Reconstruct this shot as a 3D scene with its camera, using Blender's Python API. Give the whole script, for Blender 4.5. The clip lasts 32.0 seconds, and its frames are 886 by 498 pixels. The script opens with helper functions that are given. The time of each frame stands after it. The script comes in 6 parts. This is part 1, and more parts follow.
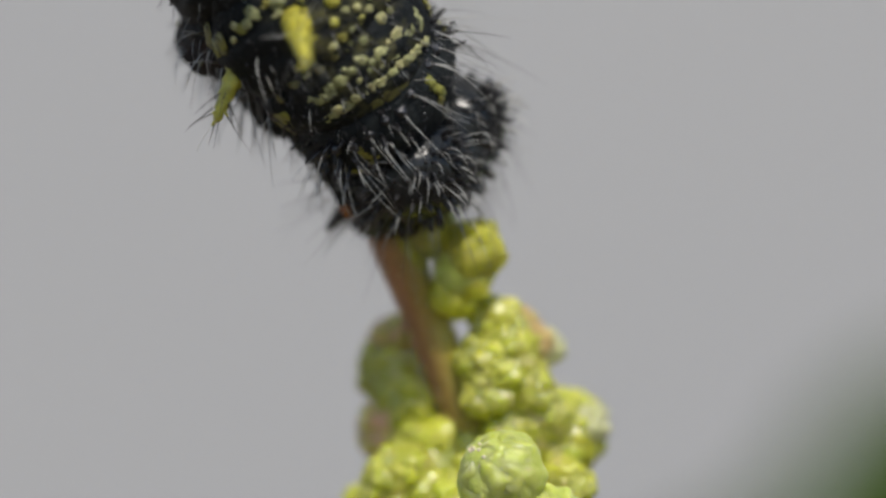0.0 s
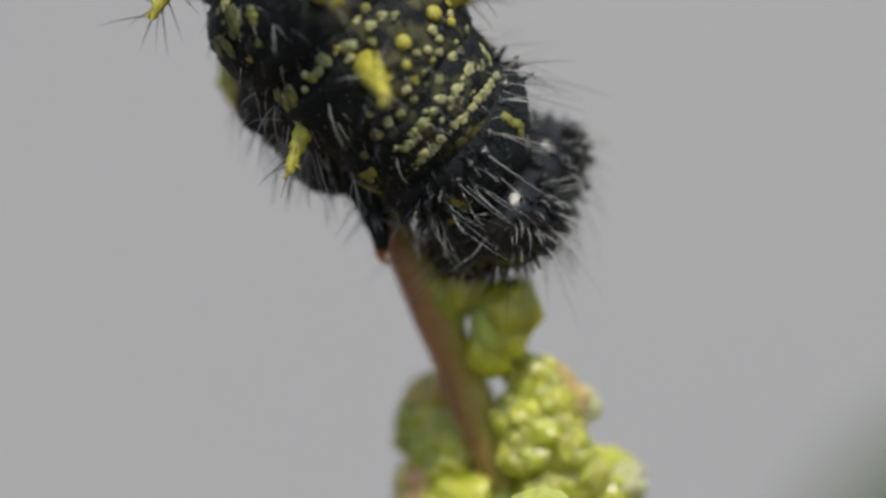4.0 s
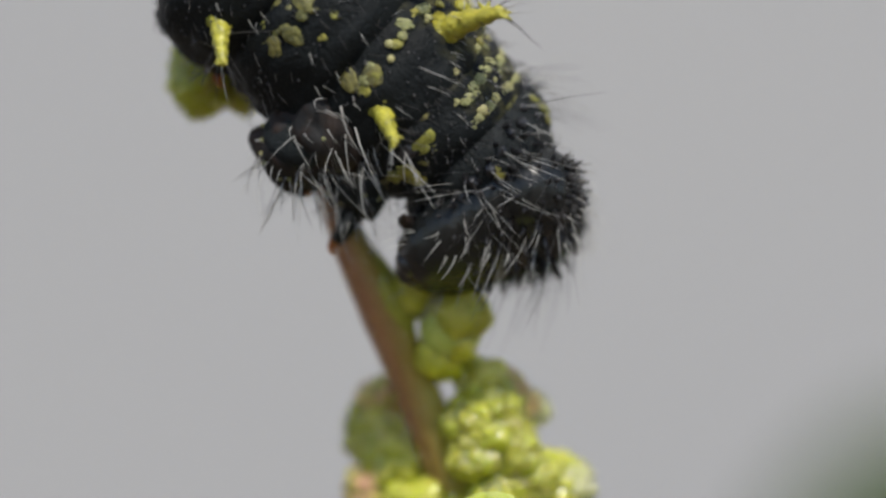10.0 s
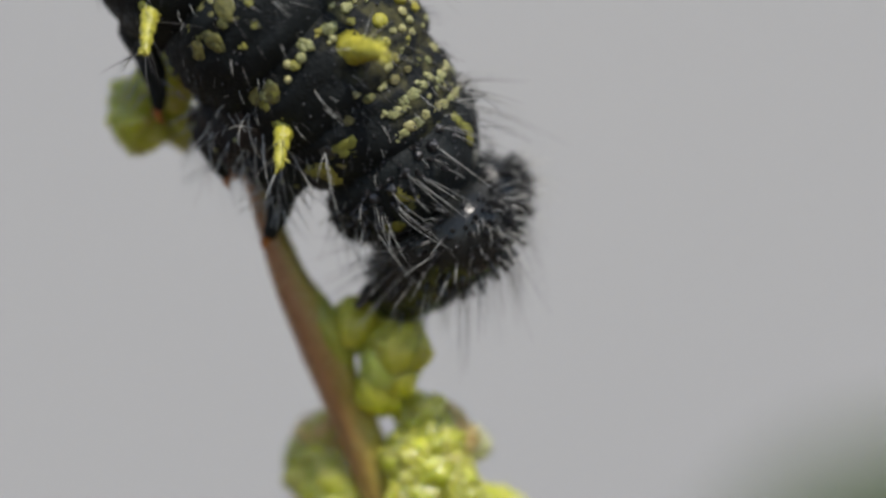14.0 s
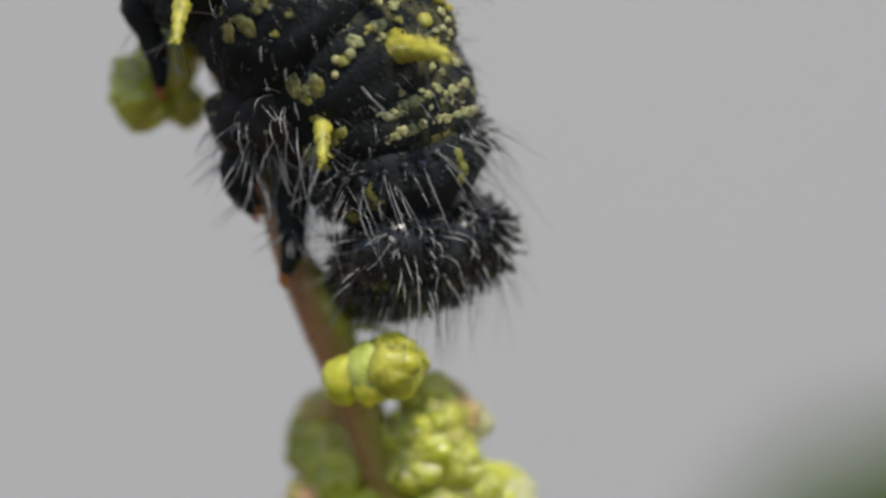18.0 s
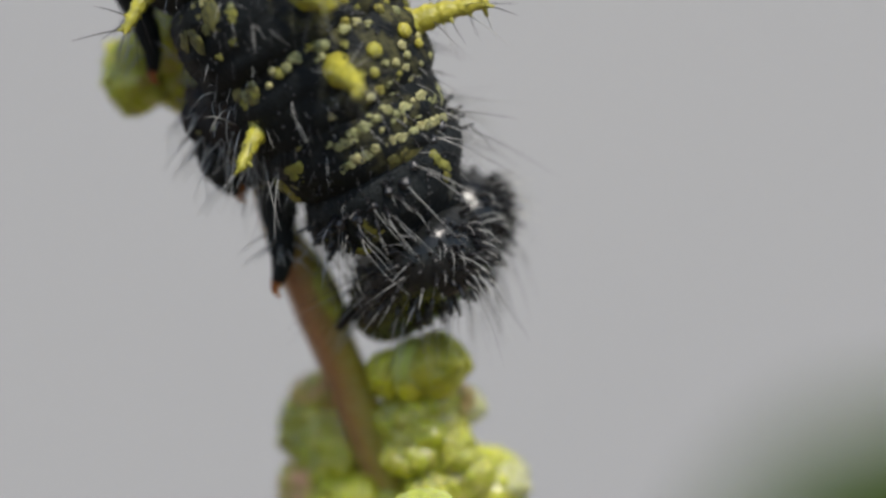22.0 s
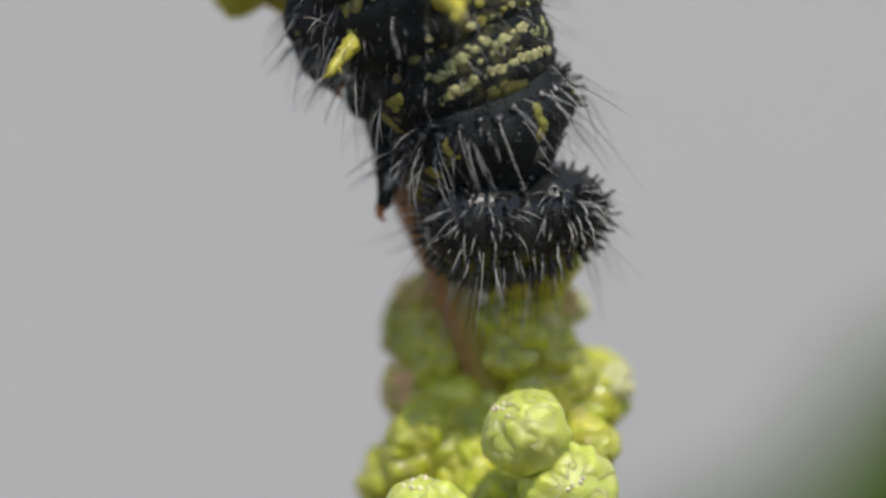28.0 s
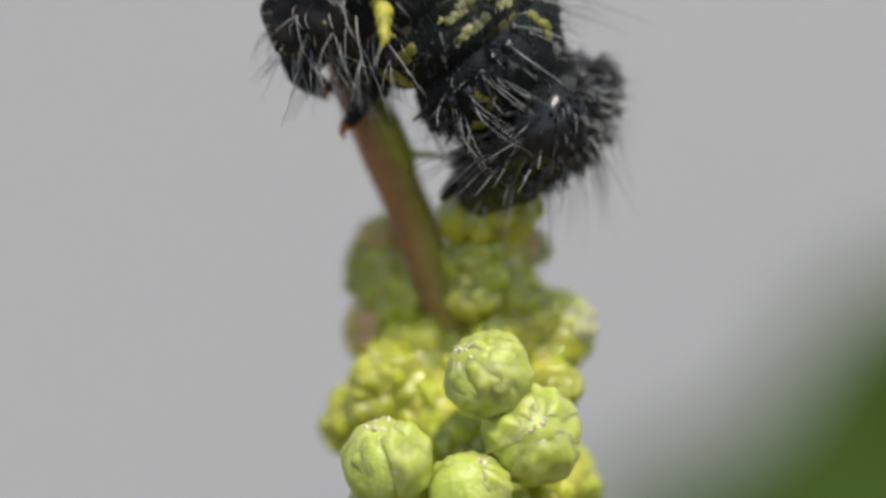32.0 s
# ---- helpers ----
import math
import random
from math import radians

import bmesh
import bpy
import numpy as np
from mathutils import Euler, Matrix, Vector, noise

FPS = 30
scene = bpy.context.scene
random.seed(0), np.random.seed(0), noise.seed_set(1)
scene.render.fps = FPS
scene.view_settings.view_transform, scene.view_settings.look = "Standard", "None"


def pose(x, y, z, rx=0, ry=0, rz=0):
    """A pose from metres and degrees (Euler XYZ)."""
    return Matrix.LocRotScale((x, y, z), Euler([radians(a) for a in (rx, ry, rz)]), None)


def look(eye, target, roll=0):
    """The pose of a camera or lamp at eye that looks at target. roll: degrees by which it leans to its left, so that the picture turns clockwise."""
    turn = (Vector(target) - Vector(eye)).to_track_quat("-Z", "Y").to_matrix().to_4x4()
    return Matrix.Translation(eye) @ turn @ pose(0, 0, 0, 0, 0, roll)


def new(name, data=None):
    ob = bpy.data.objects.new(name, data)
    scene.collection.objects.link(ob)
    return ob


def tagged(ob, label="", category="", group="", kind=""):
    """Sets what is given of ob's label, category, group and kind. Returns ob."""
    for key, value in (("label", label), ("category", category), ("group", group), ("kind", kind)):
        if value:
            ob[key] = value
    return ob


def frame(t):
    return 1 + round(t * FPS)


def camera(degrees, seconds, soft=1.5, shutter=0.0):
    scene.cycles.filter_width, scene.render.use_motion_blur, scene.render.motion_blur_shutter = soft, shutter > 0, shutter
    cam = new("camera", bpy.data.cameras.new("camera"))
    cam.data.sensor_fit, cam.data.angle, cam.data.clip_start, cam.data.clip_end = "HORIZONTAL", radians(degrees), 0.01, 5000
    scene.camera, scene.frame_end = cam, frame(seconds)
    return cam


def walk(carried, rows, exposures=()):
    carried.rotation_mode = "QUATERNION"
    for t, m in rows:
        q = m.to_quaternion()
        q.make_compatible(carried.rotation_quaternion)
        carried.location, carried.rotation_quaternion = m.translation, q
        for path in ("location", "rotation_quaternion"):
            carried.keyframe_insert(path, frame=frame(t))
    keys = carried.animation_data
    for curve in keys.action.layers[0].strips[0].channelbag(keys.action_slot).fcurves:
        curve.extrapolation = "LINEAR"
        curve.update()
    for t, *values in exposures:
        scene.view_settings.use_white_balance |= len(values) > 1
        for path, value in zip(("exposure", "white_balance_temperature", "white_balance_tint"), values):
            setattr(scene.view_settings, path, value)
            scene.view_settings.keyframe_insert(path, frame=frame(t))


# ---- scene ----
# ---- camera: on a stand beside the plant, swung by small pans and tilts ----
cam = camera(10.0, 32.0, soft=2.9, shutter=0.5)
walk(cam, [
    (0.0, pose(0, -0.112, 0.3, 89.999, 0, 0.005)),
    (0.5, pose(0, -0.112, 0.3, 90.062, 0, 0.154)),
    (1.0, pose(0, -0.112, 0.3, 90.148, 0, 0.755)),
    (1.5, pose(0, -0.112, 0.3, 90.169, 0, 1.049)),
    (2.0, pose(0, -0.112, 0.3, 90.205, 0, 0.744)),
    (2.5, pose(0, -0.112, 0.3, 90.383, 0, 0.493)),
    (4.5, pose(0, -0.112, 0.3, 90.706, 0, 0.351)),
    (5.0, pose(0, -0.112, 0.3, 90.757, 0, 0.033)),
    (5.5, pose(0, -0.112, 0.3, 90.739, 0, -0.080)),
    (6.0, pose(0, -0.112, 0.3, 90.481, 0, 0.025)),
    (6.5, pose(0, -0.112, 0.3, 90.443, 0, 0.333)),
    (7.0, pose(0, -0.112, 0.3, 90.520, 0, 0.589)),
    (7.5, pose(0, -0.112, 0.3, 90.212, 0, 0.384)),
    (8.0, pose(0, -0.112, 0.3, 90.015, 0, 0.370)),
    (8.5, pose(0, -0.112, 0.3, 90.228, 0, 0.286)),
    (9.0, pose(0, -0.112, 0.3, 90.402, 0, 0.137)),
    (9.5, pose(0, -0.112, 0.3, 90.545, 0, 0.049)),
    (10.0, pose(0, -0.112, 0.3, 90.694, 0, -0.153)),
    (10.5, pose(0, -0.112, 0.3, 90.763, 0, -0.290)),
    (11.0, pose(0, -0.112, 0.3, 90.606, 0, -0.581)),
    (11.5, pose(0, -0.112, 0.3, 90.812, 0, -0.574)),
    (12.0, pose(0, -0.112, 0.3, 91.137, 0, -0.560)),
    (12.5, pose(0, -0.112, 0.3, 91.305, 0, -0.376)),
    (13.0, pose(0, -0.112, 0.3, 91.101, 0, -0.540)),
    (13.5, pose(0, -0.112, 0.3, 91.011, 0, -0.830)),
    (14.0, pose(0, -0.112, 0.3, 91.089, 0, -0.836)),
    (14.5, pose(0, -0.112, 0.3, 90.919, 0, -1.014)),
    (16.5, pose(0, -0.112, 0.3, 90.601, 0, -0.844)),
    (17.0, pose(0, -0.112, 0.3, 90.769, 0, -1.064)),
    (17.5, pose(0, -0.112, 0.3, 90.857, 0, -0.925)),
    (18.0, pose(0, -0.112, 0.3, 90.835, 0, -0.812)),
    (18.5, pose(0, -0.112, 0.3, 90.826, 0, -0.636)),
    (19.0, pose(0, -0.112, 0.3, 90.877, 0, -0.450)),
    (19.5, pose(0, -0.112, 0.3, 90.828, 0, -0.401)),
    (20.0, pose(0, -0.112, 0.3, 90.855, 0, -0.602)),
    (20.5, pose(0, -0.112, 0.3, 90.698, 0, -1.003)),
    (21.0, pose(0, -0.112, 0.3, 90.703, 0, -0.788)),
    (21.5, pose(0, -0.112, 0.3, 90.669, 0, -0.797)),
    (22.0, pose(0, -0.112, 0.3, 90.654, 0, -0.893)),
    (22.5, pose(0, -0.112, 0.3, 90.796, 0, -1.020)),
    (23.0, pose(0, -0.112, 0.3, 90.459, 0, -1.067)),
    (23.5, pose(0, -0.112, 0.3, 90.334, 0, -0.661)),
    (24.0, pose(0, -0.112, 0.3, 90.388, 0, -0.413)),
    (24.5, pose(0, -0.112, 0.3, 90.417, 0, -0.095)),
    (25.0, pose(0, -0.112, 0.3, 90.603, 0, -0.048)),
    (25.5, pose(0, -0.112, 0.3, 90.684, 0, -0.315)),
    (27.5, pose(0, -0.112, 0.3, 89.928, 0, 0.041)),
    (28.0, pose(0, -0.112, 0.3, 89.536, 0, 0.275)),
    (28.5, pose(0, -0.112, 0.3, 89.316, 0, 0.224)),
    (29.0, pose(0, -0.112, 0.3, 89.212, 0, -0.001)),
    (29.5, pose(0, -0.112, 0.3, 89.214, 0, -0.093)),
    (30.0, pose(0, -0.112, 0.3, 89.299, 0, 0.025)),
    (30.5, pose(0, -0.112, 0.3, 89.148, 0, 0.038)),
    (31.0, pose(0, -0.112, 0.3, 89.079, 0, 0.023)),
    (31.5, pose(0, -0.112, 0.3, 88.911, 0, -0.089)),
    (32.0, pose(0, -0.112, 0.3, 88.874, 0, -0.146)),
], exposures=[(0.0, -0.10), (5.0, -0.10), (6.0, 0.0), (25.0, 0.0), (28.5, 0.04), (32.0, 0.04)])
cam.data.dof.use_dof = True
cam.data.dof.focus_distance = 0.1089
cam.data.dof.aperture_fstop = 28.0

# ---- world, sun, exposure ----
SUN_HEIGHT, SUN_SIDE = 54.0, 166.0     # degrees above the horizon; compass direction, 180 is behind the camera
world = bpy.data.worlds.new("sky")
scene.world = world
world.use_nodes = True
wn = world.node_tree.nodes
sky = wn.new("ShaderNodeTexSky")
sky.sky_type, sky.sun_disc = "NISHITA", False
sky.sun_elevation, sky.sun_rotation = radians(SUN_HEIGHT), radians(SUN_SIDE)
world.node_tree.links.new(sky.outputs[0], wn["Background"].inputs[0])
wn["Background"].inputs[1].default_value = 0.162
sun = new("sun", bpy.data.lights.new("sun", "SUN"))
sun.data.energy, sun.data.angle, sun.data.color = 3.6, radians(1.0), (1.0, 0.945, 0.86)
sd = Vector((math.sin(radians(SUN_SIDE)) * math.cos(radians(SUN_HEIGHT)), math.cos(radians(SUN_SIDE)) * math.cos(radians(SUN_HEIGHT)), math.sin(radians(SUN_HEIGHT))))
sun.matrix_world = look(sd * 3 + Vector((0, 0, 0.3)), (0, 0, 0.3))

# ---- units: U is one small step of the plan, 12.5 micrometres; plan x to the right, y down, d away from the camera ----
U = 1.25e-5
Z0 = 0.3


def at(x, y, d=0.0):
    return Vector(((x - 784) * U, d * U, Z0 + (441 - y) * U))


# ---- materials ----
def material(name, colour, rough=0.5, colour2=None, scale=2000.0, bump=0.0, bump_scale=8000.0, spec=0.5, sss=0.0, sss_radius=4e-4, spread=0.0, stops=(0.35, 0.65)):
    """Colour with a second one in blotches, fine relief, and a spread of brightness from piece to piece."""
    m = bpy.data.materials.new(name)
    m.use_nodes = True
    nt = m.node_tree
    n, l = nt.nodes, nt.links
    b = n["Principled BSDF"]
    tc = n.new("ShaderNodeTexCoord")
    b.inputs["Roughness"].default_value = rough
    b.inputs["Specular IOR Level"].default_value = spec
    if sss:
        b.inputs["Subsurface Weight"].default_value = sss
        b.inputs["Subsurface Radius"].default_value = (0.9, 1.0, 0.35)
        b.inputs["Subsurface Scale"].default_value = sss_radius
    c2 = colour2 or tuple(c * 0.7 for c in colour)
    no = n.new("ShaderNodeTexNoise")
    no.inputs["Scale"].default_value, no.inputs["Detail"].default_value = scale, 4.0
    l.new(tc.outputs["Object"], no.inputs["Vector"])
    ramp = n.new("ShaderNodeValToRGB")
    ramp.color_ramp.elements[0].position, ramp.color_ramp.elements[1].position = stops
    ramp.color_ramp.elements[0].color, ramp.color_ramp.elements[1].color = (*c2, 1), (*colour, 1)
    l.new(no.outputs["Fac"], ramp.inputs["Fac"])
    out = ramp.outputs["Color"]
    if spread:
        info = n.new("ShaderNodeObjectInfo")
        hsv = n.new("ShaderNodeHueSaturation")
        mr = n.new("ShaderNodeMapRange")
        mr.inputs["To Min"].default_value, mr.inputs["To Max"].default_value = 1 - spread, 1 + spread
        l.new(info.outputs["Random"], mr.inputs["Value"])
        l.new(mr.outputs[0], hsv.inputs["Value"])
        mh = n.new("ShaderNodeMapRange")
        mh.inputs["To Min"].default_value, mh.inputs["To Max"].default_value = 0.5 + spread * 0.06, 0.5 - spread * 0.06
        l.new(info.outputs["Random"], mh.inputs["Value"])
        l.new(mh.outputs[0], hsv.inputs["Hue"])
        l.new(out, hsv.inputs["Color"])
        out = hsv.outputs[0]
    l.new(out, b.inputs["Base Color"])
    if bump:
        t2 = n.new("ShaderNodeTexNoise")
        t2.inputs["Detail"].default_value = 5.0
        h = t2.outputs["Fac"]
        t2.inputs["Scale"].default_value = bump_scale
        l.new(tc.outputs["Object"], t2.inputs["Vector"])
        bp = n.new("ShaderNodeBump")
        bp.inputs["Distance"].default_value, bp.inputs["Strength"].default_value = bump, 1.0
        l.new(h, bp.inputs["Height"])
        l.new(bp.outputs[0], b.inputs["Normal"])
        rr = n.new("ShaderNodeMapRange")
        rr.inputs["To Min"].default_value, rr.inputs["To Max"].default_value = max(0.05, rough - 0.12), min(1, rough + 0.12)
        l.new(h, rr.inputs["Value"])
        l.new(rr.outputs[0], b.inputs["Roughness"])
    return m


M_WALL = material("wall_paint", (0.395, 0.389, 0.379), 0.85, (0.362, 0.360, 0.360), 3.0, 2e-4, 400.0, spec=0.2)
M_SOIL = material("dry_soil", (0.16, 0.12, 0.085), 0.95, (0.08, 0.06, 0.045), 25.0, 4e-3, 120.0, spec=0.2)
M_SKIN = material("black_skin", (0.0150, 0.0178, 0.0182), 0.55, (0.0112, 0.0132, 0.0134), 1500.0, 4.5e-5, 12000.0, spec=0.13)
M_BACK = material("mottled_skin", (0.0105, 0.0126, 0.0130), 0.55, (0.0074, 0.0088, 0.0090), 1500.0, 4.5e-5, 12000.0, spec=0.13)
M_FLANK = material("brown_skin", (0.026, 0.0145, 0.0095), 0.62, (0.009, 0.008, 0.0075), 1500.0, 2e-5, 6000.0, spec=0.35, stops=(0.45, 0.62))
M_HORN = material("black_horn", (0.008, 0.008, 0.010), 0.34, (0.014, 0.014, 0.016), 3000.0, 6e-5, 3000.0, spec=0.7)
M_HEAD = material("head_horn", (0.0115, 0.013, 0.013), 0.22, (0.015, 0.0157, 0.015), 900.0, 3e-5, 5000.0, spec=0.36)
M_ASH = material("ash_grey_skin", (0.13, 0.13, 0.105), 0.5, (0.07, 0.07, 0.055), 3000.0, 5e-5, 9000.0)
M_SPINE = material("black_spine", (0.010, 0.010, 0.012), 0.3, (0.014, 0.013, 0.013), 4000.0, spec=0.5)
M_SETA = material("pale_bristle", (0.46, 0.45, 0.42), 0.3, (0.24, 0.235, 0.22), 700.0, spec=0.6, stops=(0.35, 0.62))
M_DARKSETA = material("dark_bristle", (0.05, 0.045, 0.04), 0.35, (0.02, 0.02, 0.02), 900.0, spec=0.5)
M_YELLOW = material("yellow_skin", (0.47, 0.43, 0.05), 0.34, (0.30, 0.28, 0.04), 5000.0, 5e-5, 9000.0, sss=0.15, sss_radius=1e-4, spread=0.12)
M_PALE = material("pale_yellow_skin", (0.44, 0.43, 0.19), 0.4, (0.17, 0.17, 0.06), 4000.0, 5e-5, 9000.0, sss=0.15, sss_radius=1e-4, spread=0.3)
M_OLIVE = material("olive_skin", (0.19, 0.18, 0.042), 0.5, (0.05, 0.05, 0.018), 3000.0, 5e-5, 9000.0, spread=0.25)
M_DULL = material("dull_yellow_skin", (0.30, 0.28, 0.042), 0.5, (0.15, 0.145, 0.03), 3500.0, 5e-5, 9000.0, spread=0.15)
M_ORANGE = material("orange_claw", (0.42, 0.14, 0.025), 0.35, (0.2, 0.06, 0.015), 3000.0, sss=0.1, sss_radius=1e-4)
# buds and sepals are built at radius 1 and scaled, so their grain counts in bud radii
M_BUD = material("green_bud", (0.59, 0.59, 0.09), 0.25, (0.43, 0.48, 0.028), 2.2, 1.2e-5, 9.0, spec=0.6, sss=0.9, sss_radius=8e-4, spread=0.12, stops=(0.38, 0.62))
M_BUDPALE = material("pale_bud", (0.56, 0.61, 0.19), 0.36, (0.46, 0.54, 0.085), 2.4, 1.6e-5, 13.0, spec=0.42, sss=0.9, sss_radius=9e-4, spread=0.07, stops=(0.42, 0.68))


def blush(m, colour, scale, low, high):
    """Lays a second tint over a material in soft patches."""
    n, l = m.node_tree.nodes, m.node_tree.links
    base = n["Principled BSDF"].inputs["Base Color"]
    old = base.links[0].from_socket
    tc, no = n.new("ShaderNodeTexCoord"), n.new("ShaderNodeTexNoise")
    no.inputs["Scale"].default_value, no.inputs["Detail"].default_value = scale, 5.0
    l.new(tc.outputs["Object"], no.inputs["Vector"])
    mr = n.new("ShaderNodeMapRange")
    mr.inputs["From Min"].default_value, mr.inputs["From Max"].default_value = low, high
    l.new(no.outputs["Fac"], mr.inputs["Value"])
    mx = n.new("ShaderNodeMix")
    mx.data_type = "RGBA"
    l.new(mr.outputs[0], mx.inputs["Factor"])
    l.new(old, mx.inputs[6])
    mx.inputs[7].default_value = (*colour, 1)
    l.new(mx.outputs[2], base)


def crest(m, colour, low, high):
    """Pales the tips of the sepals."""
    n, l = m.node_tree.nodes, m.node_tree.links
    base = n["Principled BSDF"].inputs["Base Color"]
    old = base.links[0].from_socket
    tc, sp, mr = n.new("ShaderNodeTexCoord"), n.new("ShaderNodeSeparateXYZ"), n.new("ShaderNodeMapRange")
    no, ad = n.new("ShaderNodeTexNoise"), n.new("ShaderNodeMath")
    no.inputs["Scale"].default_value = 5.0
    l.new(tc.outputs["Object"], no.inputs["Vector"])
    l.new(tc.outputs["Object"], sp.inputs[0])
    ad.operation = "MULTIPLY_ADD"
    ad.inputs[1].default_value = 0.6
    l.new(no.outputs["Fac"], ad.inputs[0])
    l.new(sp.outputs["Z"], ad.inputs[2])
    mr.inputs["From Min"].default_value, mr.inputs["From Max"].default_value = low, high
    l.new(ad.outputs[0], mr.inputs["Value"])
    mx = n.new("ShaderNodeMix")
    mx.data_type = "RGBA"
    l.new(mr.outputs[0], mx.inputs["Factor"])
    l.new(old, mx.inputs[6])
    mx.inputs[7].default_value = (*colour, 1)
    l.new(mx.outputs[2], base)


def mottle(m, colour, low, high):
    """Olive flecks along the back of a ring, thinning out down its sides."""
    n, l = m.node_tree.nodes, m.node_tree.links
    base = n["Principled BSDF"].inputs["Base Color"]
    old = base.links[0].from_socket
    tc, sp, no = n.new("ShaderNodeTexCoord"), n.new("ShaderNodeSeparateXYZ"), n.new("ShaderNodeTexNoise")
    no.inputs["Scale"].default_value, no.inputs["Detail"].default_value = 2400.0, 6.0
    l.new(tc.outputs["Object"], no.inputs["Vector"])
    l.new(tc.outputs["Object"], sp.inputs[0])
    side, fleck, both = n.new("ShaderNodeMapRange"), n.new("ShaderNodeMapRange"), n.new("ShaderNodeMath")
    side.inputs["From Min"].default_value, side.inputs["From Max"].default_value = -low, -high
    l.new(sp.outputs["Y"], side.inputs["Value"])
    fleck.inputs["From Min"].default_value, fleck.inputs["From Max"].default_value = 0.46, 0.66
    l.new(no.outputs["Fac"], fleck.inputs["Value"])
    both.operation = "MULTIPLY"
    l.new(side.outputs[0], both.inputs[0])
    l.new(fleck.outputs[0], both.inputs[1])
    mx = n.new("ShaderNodeMix")
    mx.data_type = "RGBA"
    l.new(both.outputs[0], mx.inputs["Factor"])
    l.new(old, mx.inputs[6])
    mx.inputs[7].default_value = (*colour, 1)
    l.new(mx.outputs[2], base)


mottle(M_BACK, (0.085, 0.080, 0.034), 1.35e-3, 1.95e-3)
crest(M_BUDPALE, (0.62, 0.61, 0.31), 1.12, 1.6)
blush(M_BUD, (0.62, 0.44, 0.20), 1.3, 0.62, 0.84)
blush(M_BUDPALE, (0.60, 0.48, 0.27), 1.5, 0.68, 0.86)
blush(M_BUDPALE, (0.50, 0.57, 0.10), 5.0, 0.54, 0.76)
M_BUDYELLOW = material("yellow_bud", (0.58, 0.55, 0.07), 0.36, (0.42, 0.42, 0.035), 1.6, 3e-5, 6.0, spec=0.4, sss=0.9, sss_radius=1e-3, spread=0.08)
M_BUDPINK = material("pink_bud", (0.64, 0.36, 0.19), 0.42, (0.52, 0.48, 0.10), 2.0, 8e-5, 7.0, sss=0.4, spread=0.1, stops=(0.42, 0.58))
M_CORE = material("bud_core", (0.54, 0.59, 0.15), 0.38, (0.44, 0.51, 0.075), 3.0, 5e-5, 7.0, sss=0.7, sss_radius=8e-4)
M_DRY = material("withered_tissue", (0.66, 0.50, 0.20), 0.6, (0.40, 0.22, 0.06), 2.5, 9e-5, 7.0, sss=0.25, stops=(0.4, 0.55))
M_HUSK = material("pale_husk", (0.64, 0.62, 0.36), 0.4, (0.50, 0.53, 0.17), 2.5, 9e-5, 7.0, sss=0.4)
M_CRUMB = material("white_tip", (0.80, 0.76, 0.58), 0.4, (0.70, 0.56, 0.42), 2.0, spread=0.12)
M_LEAF = material("far_leaf", (0.085, 0.15, 0.022), 0.5, (0.05, 0.095, 0.014), 60.0, 5e-4, 140.0, spec=0.4)


def stem_material():
    """Reddened skin that turns olive round one side, with lengthwise streaks."""
    m = material("stem_skin", (0.36, 0.175, 0.078), 0.42, (0.27, 0.125, 0.052), 2500.0, 5e-5, 5000.0, sss=0.15, sss_radius=2e-4)
    nt = m.node_tree
    n, l = nt.nodes, nt.links
    b = n["Principled BSDF"]
    old = b.inputs["Base Color"].links[0].from_socket
    uv = n.new("ShaderNodeUVMap")
    no = n.new("ShaderNodeTexNoise")
    no.inputs["Scale"].default_value, no.inputs["Detail"].default_value = 1.0, 4.0
    mp = n.new("ShaderNodeMapping")
    mp.inputs["Scale"].default_value = (14.0, 3.0, 1.0)
    l.new(uv.outputs[0], mp.inputs[0])
    l.new(mp.outputs[0], no.inputs["Vector"])
    sx = n.new("ShaderNodeSeparateXYZ")
    l.new(uv.outputs[0], sx.inputs[0])
    ad = n.new("ShaderNodeMath")
    ad.operation = "MULTIPLY_ADD"
    l.new(no.outputs["Fac"], ad.inputs[0])
    ad.inputs[1].default_value = 0.22
    l.new(sx.outputs["X"], ad.inputs[2])
    # more olive downwards: pigment, plus shade among the buds put into the colour
    low_olive = n.new("ShaderNodeMapRange")
    low_olive.inputs["From Min"].default_value, low_olive.inputs["From Max"].default_value = 1.9, 3.0
    low_olive.inputs["To Max"].default_value = 0.38
    l.new(sx.outputs["Y"], low_olive.inputs["Value"])
    both = n.new("ShaderNodeMath")
    l.new(ad.outputs[0], both.inputs[0])
    l.new(low_olive.outputs[0], both.inputs[1])
    r = n.new("ShaderNodeValToRGB")
    r.color_ramp.elements[0].position, r.color_ramp.elements[1].position = 0.42, 0.95
    r.color_ramp.elements[0].color, r.color_ramp.elements[1].color = (0, 0, 0, 1), (1, 1, 1, 1)
    l.new(both.outputs[0], r.inputs["Fac"])
    mx = n.new("ShaderNodeMix")
    mx.data_type = "RGBA"
    l.new(r.outputs["Color"], mx.inputs["Factor"])
    l.new(old, mx.inputs[6])
    mx.inputs[7].default_value = (0.30, 0.245, 0.035, 1)
    l.new(mx.outputs[2], b.inputs["Base Color"])
    return m


M_STEM = stem_material()


